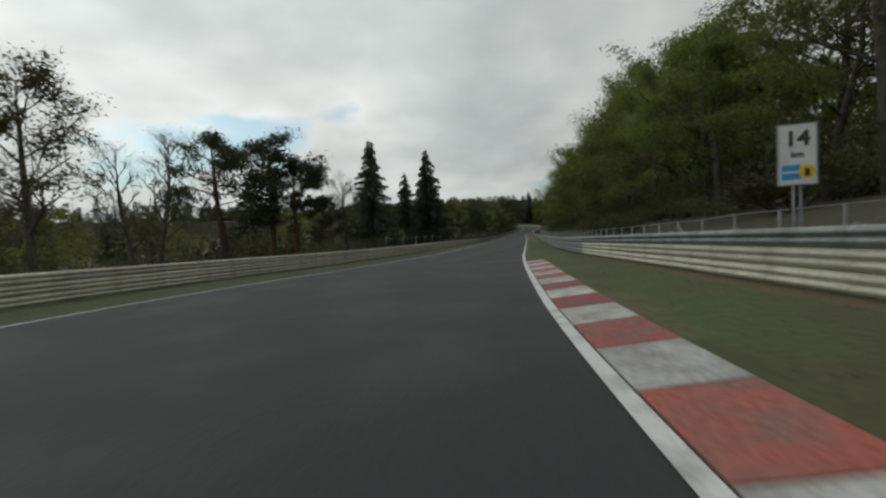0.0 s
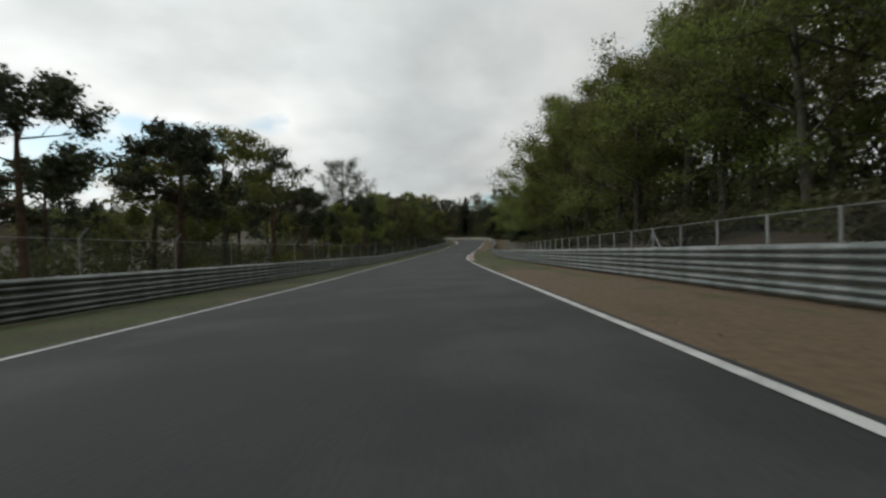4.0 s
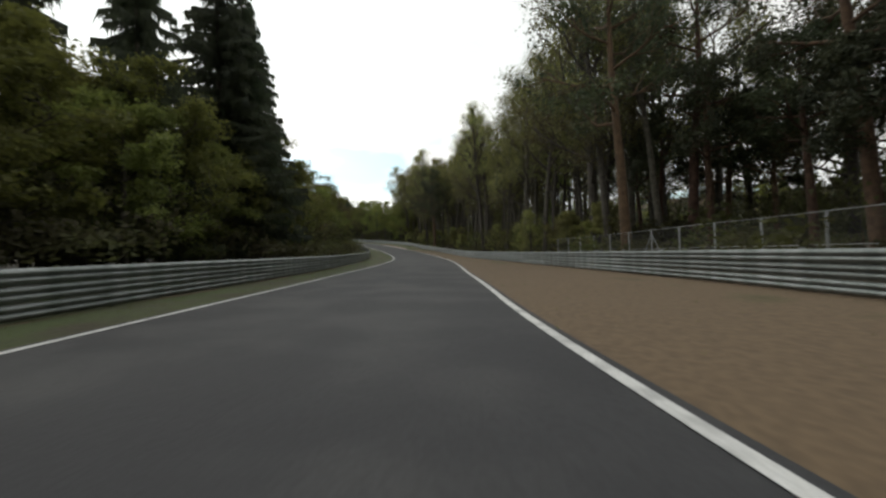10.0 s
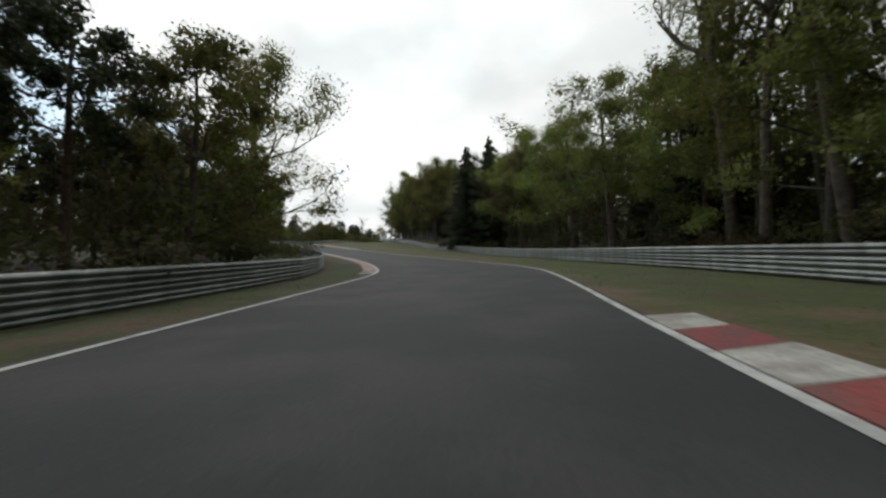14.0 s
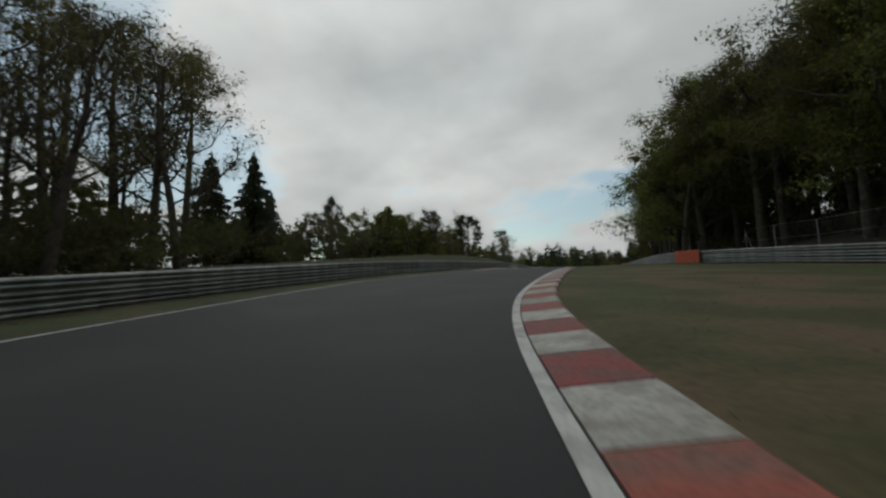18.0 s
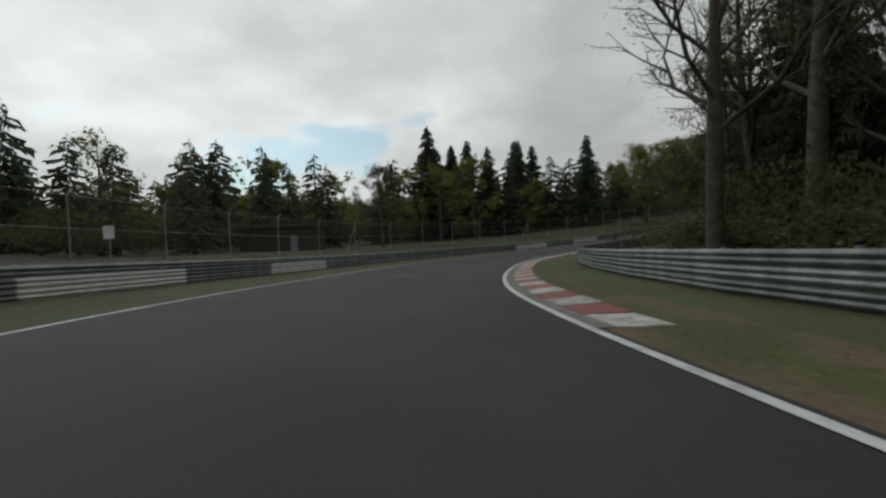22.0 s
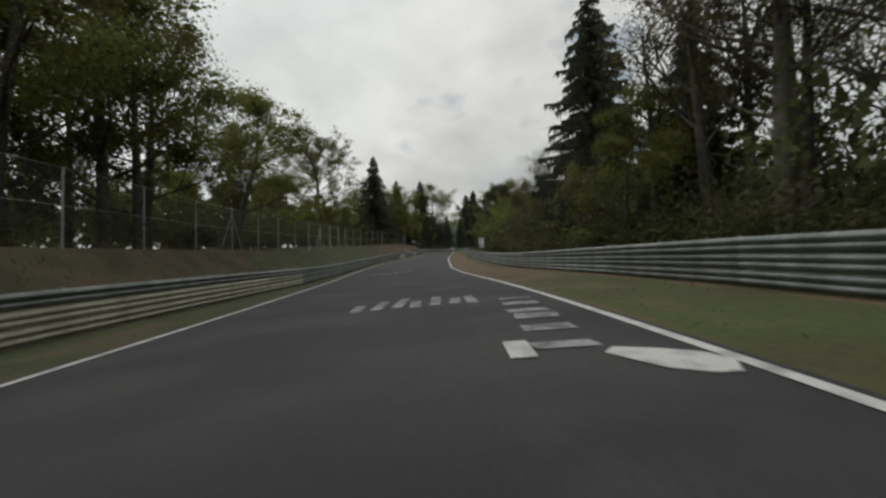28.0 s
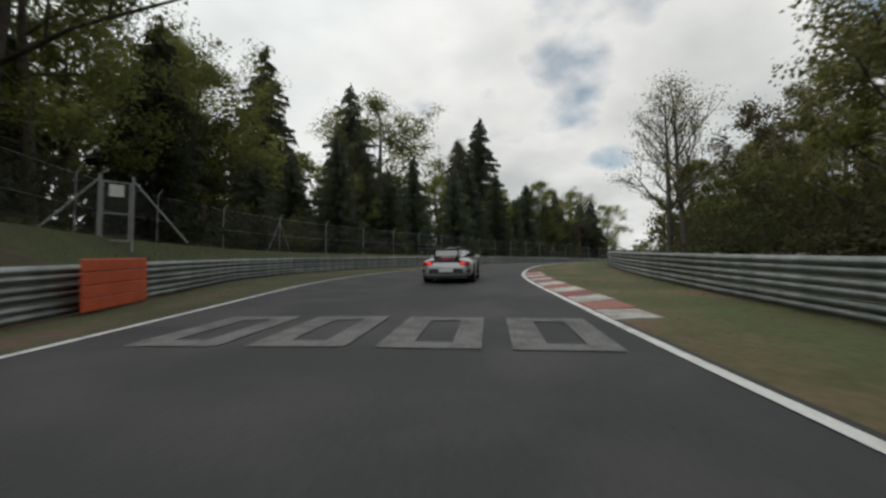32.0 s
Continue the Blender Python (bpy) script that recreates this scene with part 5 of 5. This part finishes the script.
def fence_gate(x, y, facing):
    """A narrow steel gate in the fence, with slanting stays and a white notice."""
    z = float(land(x, y)[0][0])
    ob = tagged(new("fence_gate"), "narrow steel mesh gate with slanting stays and a white notice", "gate")
    ob.matrix_basis = pose(x, y, z, 0, 0, facing)
    for e in (-1, 1):
        under("post", mesh_of("post", *tube("", [(e * 0.55, 0, -0.3), (e * 0.55, 0, 2.9)], [0.06, 0.06], None, 8), FENCE_POST, True), ob)
        under("stay", mesh_of("stay", *tube("", [(e * 0.55, 0, 2.75), (e * 2.6, 0, 0.2)], [0.04, 0.04], None, 6), FENCE_POST, True), ob)
    leaf = under("gate_frame", boxes("gate_frame", [((-0.45, 0, 1.4), (0.05, 0.05, 2.5)), ((0.45, 0, 1.4), (0.05, 0.05, 2.5)), ((0, 0, 2.62), (0.9, 0.05, 0.05)), ((0, 0, 1.3), (0.9, 0.05, 0.05)), ((0, 0, 0.18), (0.9, 0.05, 0.05))], FENCE_POST), ob)
    under("mesh_panel", mesh_of("mesh_panel", [(-0.43, 0, 0.2), (0.43, 0, 0.2), (0.43, 0, 2.6), (-0.43, 0, 2.6)], [(0, 1, 2, 3)], WIRE), leaf)
    under("notice", boxes("notice", [((0, -0.05, 2.25), (0.5, 0.02, 0.5))], WHITE, 0.006), leaf)


fence_gate(-16.8, 937.5, 2)


def rock(s, off, w, h, seed):
    """A lump of pale rock that breaks out of the bank."""
    r = np.random.default_rng(seed)
    bm = bmesh.new()
    bmesh.ops.create_icosphere(bm, subdivisions=3, radius=1)
    for v in bm.verts:
        n = noise.noise(v.co * 1.3 + Vector((seed * 3.1, 0, 0))) * 0.5 + noise.noise(v.co * 3.1 + Vector((0, seed * 2.3, 0))) * 0.22
        v.co = Vector((v.co.x * w * 0.45, v.co.y * w * 0.6, v.co.z * h)) * (1 + n)
    p = spot(s, off)
    p.z = float(land(p.x, p.y)[0][0])
    ob = new("rock", bm_mesh("rock", bm, ROCK))
    ob.matrix_basis = Matrix.Translation(p - Vector((0, 0, h * 0.25))) @ Euler((0, 0, radians(turn(s)) + r.random() * 0.6)).to_matrix().to_4x4()
    tagged(ob, "pale brown rock breaking out of the earth bank", "rock", "rocks in the bank")


ROCK = material("pale_rock", (0.27, 0.215, 0.15), 0.9, vary=0.45, scale=1.4, fine=9, bump=1.0, second=(0.14, 0.10, 0.07))
for k, (s, d, w, h) in enumerate(((1036, 3.4, 1.2, 0.5), (1041, 2.6, 1.6, 0.6), (1043.5, 3.2, 1.3, 0.7), (1046, 2.5, 1.9, 0.75), (1048.6, 2.9, 1.5, 0.8), (1051, 2.4, 1.8, 0.6),
                                   (1053.2, 3.1, 2.1, 0.9), (1056, 2.6, 1.5, 0.6), (1058.6, 2.9, 1.9, 0.75), (1061, 2.5, 1.4, 0.5), (1064, 3.2, 1.7, 0.6), (1068, 2.8, 1.3, 0.45))):
    rock(s, at(RAIL_L, s) - d, w, h, 200 + k)


def lamp_post(x, y, top):
    z = float(land(x, y)[0][0])
    h = top - z
    ob = tagged(new("loudspeaker_pole"), "thin steel pole with a small horn at its top", "pole")
    ob.location = (x, y, z)
    under("pole", mesh_of("pole", *tube("", [(0, 0, -0.2), (0, 0, h)], [0.07, 0.045], None, 8), POST, True), ob)
    under("horn", mesh_of("horn", *tube("", [(0, 0.05, h), (0, -0.35, h - 0.05)], [0.06, 0.2], None, 10), POST, True), ob)


lamp_post(-31.5, 918, 47.3)


def mirror_post(s, off):
    p = spot(s, off)
    ob = tagged(new("round_sign"), "round grey sign seen from behind on a thin post", "sign")
    ob.matrix_basis = Matrix.Translation(p) @ Euler((0, 0, radians(turn(s)))).to_matrix().to_4x4()
    under("post", mesh_of("post", *tube("", [(0, 0, 0), (0, 0, 2.7)], [0.035, 0.035], None, 8), POST, True), ob)
    under("disc", disc("disc", 0.33, POST, 0.03), ob, Matrix.Translation((0, 0, 2.6)) @ UPRIGHT)


mirror_post(762, 10.5)


# ---------- the silver car on the track ----------
def loft(stations, n=20, power=3.2):
    """Rounded cross-sections: (y, half width, low, high)."""
    V, F = [], []
    for y, w, z0, z1 in stations:
        for k in range(n):
            a = 2 * math.pi * k / n
            c, s = math.cos(a), math.sin(a)
            V.append((w * math.copysign(abs(c) ** (2 / power), c), y, (z0 + z1) / 2 + (z1 - z0) / 2 * math.copysign(abs(s) ** (2 / power), s)))
    for i in range(len(stations) - 1):
        for k in range(n):
            F.append((i * n + k, i * n + (k + 1) % n, (i + 1) * n + (k + 1) % n, (i + 1) * n + k))
    F += [tuple(range(n))[::-1], tuple(range((len(stations) - 1) * n, len(stations) * n))]
    return V, F


def sports_car(s, off, extra):
    ob = tagged(new("sports_car"), "silver coupe with a black rear wing and lit red tail lamps", "car")
    d = math.degrees(math.atan2(spot(s + 2, off).z - spot(s - 2, off).z, 4))
    ob.matrix_basis = Matrix.Translation(spot(s, off, 0.03)) @ Euler((radians(d), 0, radians(turn(s) + extra))).to_matrix().to_4x4()
    under("body", mesh_of("body", *loft([(-2.2, 0.62, 0.32, 0.62), (-2.12, 0.82, 0.24, 0.80), (-1.85, 0.91, 0.18, 0.90), (-1.3, 0.93, 0.16, 0.93), (-0.4, 0.89, 0.15, 0.88),
                                       (0.6, 0.88, 0.15, 0.84), (1.3, 0.9, 0.17, 0.80), (1.8, 0.84, 0.2, 0.70), (2.15, 0.62, 0.26, 0.55), (2.22, 0.4, 0.32, 0.48)], 28, 3.6), SILVER, True), ob)
    cabin = under("cabin", mesh_of("cabin", *loft([(-1.85, 0.34, 0.82, 0.90), (-1.3, 0.58, 0.78, 1.06), (-0.7, 0.66, 0.75, 1.24), (-0.1, 0.67, 0.75, 1.29), (0.4, 0.66, 0.75, 1.22), (0.95, 0.6, 0.75, 0.95), (1.15, 0.5, 0.75, 0.8)], 28, 2.9), SILVER, True), ob)
    under("rear_window", mesh_of("rear_window", [(-0.5, -1.66, 0.985), (0.5, -1.66, 0.985), (0.5, -0.80, 1.262), (-0.5, -0.80, 1.262)], [(0, 1, 2, 3)], GLASS), cabin)
    for x in (-1, 1):
        under("side_window", mesh_of("side_window", [(x * 0.70, -1.05, 0.93), (x * 0.70, 0.62, 0.92), (x * 0.605, 0.25, 1.19), (x * 0.575, -0.6, 1.23)], [(0, 1, 2, 3)], GLASS), cabin)
        lamp = under("tail_lamp", boxes("tail_lamp", [((x * 0.66, -2.12, 0.72), (0.38, 0.16, 0.13))], REDINK, 0.04), ob)
        under("lamp_bulb", boxes("lamp_bulb", [((x * 0.58, -2.20, 0.72), (0.16, 0.03, 0.09))], TAIL, 0.012), lamp)
        under("wing_strut", boxes("wing_strut", [((x * 0.42, -1.95, 1.03), (0.04, 0.2, 0.36))], BLACK, 0.008), ob)
        under("wing_endplate", boxes("wing_endplate", [((x * 0.88, -2.1, 1.17), (0.025, 0.42, 0.2))], BLACK, 0.006), ob)
        under("mirror", boxes("mirror", [((x * 0.93, 0.62, 0.92), (0.2, 0.1, 0.13))], SILVER, 0.03), ob)
        under("exhaust", mesh_of("exhaust", *tube("", [(x * 0.09, -2.26, 0.26), (x * 0.09, -2.0, 0.26)], [0.05, 0.05], None, 10), RIM), ob)
        under("bumper_vent", boxes("bumper_vent", [((x * 0.80, -2.06, 0.46), (0.12, 0.24, 0.09))], BLACK, 0.02), ob)
        under("door_seam", boxes("door_seam", [((x * 0.893, 0.0, 0.56), (0.012, 1.15, 0.5))], SILVER, 0.003), ob)
        for y in (-1.18, 1.2):
            under("wheel_arch", disc("wheel_arch", 0.385, BLACK, 0.02), ob, Matrix.Translation((x * 0.922, y, 0.345)) @ Matrix.Rotation(math.pi / 2, 4, "Y"))
            w = under("wheel", disc("wheel", 0.335, TYRE, 0.30), ob, Matrix.Translation((x * 0.80, y, 0.335)) @ Matrix.Rotation(math.pi / 2, 4, "Y"))
            under("rim", disc("rim", 0.24, RIM, 0.03), w, Matrix.Translation((0, 0, x * 0.15)))
    under("rear_wing", boxes("rear_wing", [((0, -2.1, 1.2), (1.76, 0.36, 0.055)), ((0, -2.26, 1.225), (1.74, 0.06, 0.05))], BLACK, 0.012), ob)
    under("engine_grille", boxes("engine_grille", [((0, -1.84, 0.925), (0.92, 0.34, 0.03))], BLACK, 0.006), ob)
    under("red_print", boxes("red_print", [((0.0, -2.03, 0.865), (0.55, 0.03, 0.07))], REDINK, 0.004), ob)
    under("lid_edge", boxes("lid_edge", [((0, -2.14, 0.80), (1.25, 0.07, 0.035))], BLACK, 0.008), ob)
    under("bumper_inset", boxes("bumper_inset", [((0, -2.19, 0.45), (1.22, 0.05, 0.17))], RIM, 0.015), ob)
    under("diffuser", boxes("diffuser", [((0, -2.12, 0.235), (1.45, 0.22, 0.11))], BLACK, 0.02), ob)
    under("side_skirt", boxes("side_skirt", [((0, 0.0, 0.2), (1.82, 1.5, 0.07))], WHITE, 0.01), ob)
    under("number_plate", boxes("number_plate", [((0, -2.225, 0.47), (0.52, 0.02, 0.11))], WHITE, 0.004), ob)


sports_car(1085.6, -1.75, 2)


# ---------- grass ----------
def tufts(side, n, seed):
    r = np.random.default_rng(seed)
    E, RL, BR = (EDGE_L, RAIL_L, BARE_L) if side < 0 else (EDGE_R, RAIL_R, BARE_R)
    i = r.integers(0, len(SS) - 60, n)
    u = r.random(n)
    o = E[i] + side * 0.5 + (RL[i] + side * 2.0 - E[i]) * u
    keep = r.random(n) > BR[i] * 0.9
    i, o = i[keep], o[keep]
    kb = np.zeros(len(i), bool)
    for sd, lo, hi in ((1, -6, 22), (1, 190, 222), (-1, 274, 312), (1, 464, 506), (-1, 518, 556), (1, 574, 666), (-1, 668, 758), (1, 776, 862), (-1, 878, 928), (1, 1076, 1092)):
        if sd == side:
            kb |= (SS[i] > lo) & (SS[i] < hi) & (np.abs(o - E[i]) < (2.1 if lo == 668 else 1.35))
    i, o = i[~kb], o[~kb]
    jx, jy = r.random(len(i)) - 0.5, r.random(len(i)) - 0.5
    x, y = PX[i] + TY[i] * o + jx, PY[i] - TX[i] * o + jy
    z = PZ[i] + np.clip(o, RAIL_L[i] - 2, RAIL_R[i] + 2) * CROSS[i] + 0.0
    a = r.random(len(i)) * 6.28
    h, w = 0.03 + 0.05 * r.random(len(i)), 0.006 + 0.010 * r.random(len(i))
    V = np.stack([np.stack([x - np.cos(a) * w, y - np.sin(a) * w, z], 1), np.stack([x + np.cos(a) * w, y + np.sin(a) * w, z], 1),
                  np.stack([x + jx * 0.12, y + jy * 0.12, z + h], 1)], 1).reshape(-1, 3)
    tagged(new("grass", mesh_of("grass", V, [(3 * k, 3 * k + 1, 3 * k + 2) for k in range(len(i))], TUFT)), "short rough grass on the verge", "grass", kind="stuff")


TUFT = material("grass_blades", (0.12, 0.165, 0.034), 0.9, vary=0.3, scale=0.5, fine=4, bump=0, second=(0.15, 0.13, 0.055), spots=0.45, thin=0.5)
tufts(-1, 150000, 5), tufts(1, 150000, 6)


def bank_grass(side, n, seed):
    """Longer dead and green stalks behind the barriers."""
    r = np.random.default_rng(seed)
    RL = RAIL_L if side < 0 else RAIL_R
    i = r.integers(10, len(SS) - 60, n)
    o = RL[i] + side * (0.5 + 6.5 * r.random(n) ** 1.2)
    x, y = PX[i] + TY[i] * o + r.random(n) - 0.5, PY[i] - TX[i] * o + r.random(n) - 0.5
    z, d, _ = land(x, y)
    keep = (d > 0.3) & (d < 8)
    x, y, z = x[keep], y[keep], z[keep]
    n = len(x)
    a, h, w = r.random(n) * 6.28, 0.06 + 0.2 * r.random(n) ** 2, 0.008 + 0.014 * r.random(n)
    lx, ly = r.normal(size=n) * 0.1, r.normal(size=n) * 0.1
    V = np.stack([np.stack([x - np.cos(a) * w, y - np.sin(a) * w, z - 0.03], 1), np.stack([x + np.cos(a) * w, y + np.sin(a) * w, z - 0.03], 1), np.stack([x + lx, y + ly, z + h], 1)], 1).reshape(-1, 3)
    tagged(new("grass", mesh_of("grass", V, [(3 * k, 3 * k + 1, 3 * k + 2) for k in range(n)], STALK)), "long dull grass and dead stalks behind the barriers", "grass", kind="stuff")


STALK = material("dead_grass", (0.11, 0.13, 0.038), 0.9, vary=0.3, scale=0.3, fine=4, bump=0, second=(0.14, 0.115, 0.06), spots=0.5, thin=0.5)
bank_grass(-1, 150000, 15), bank_grass(1, 130000, 16)
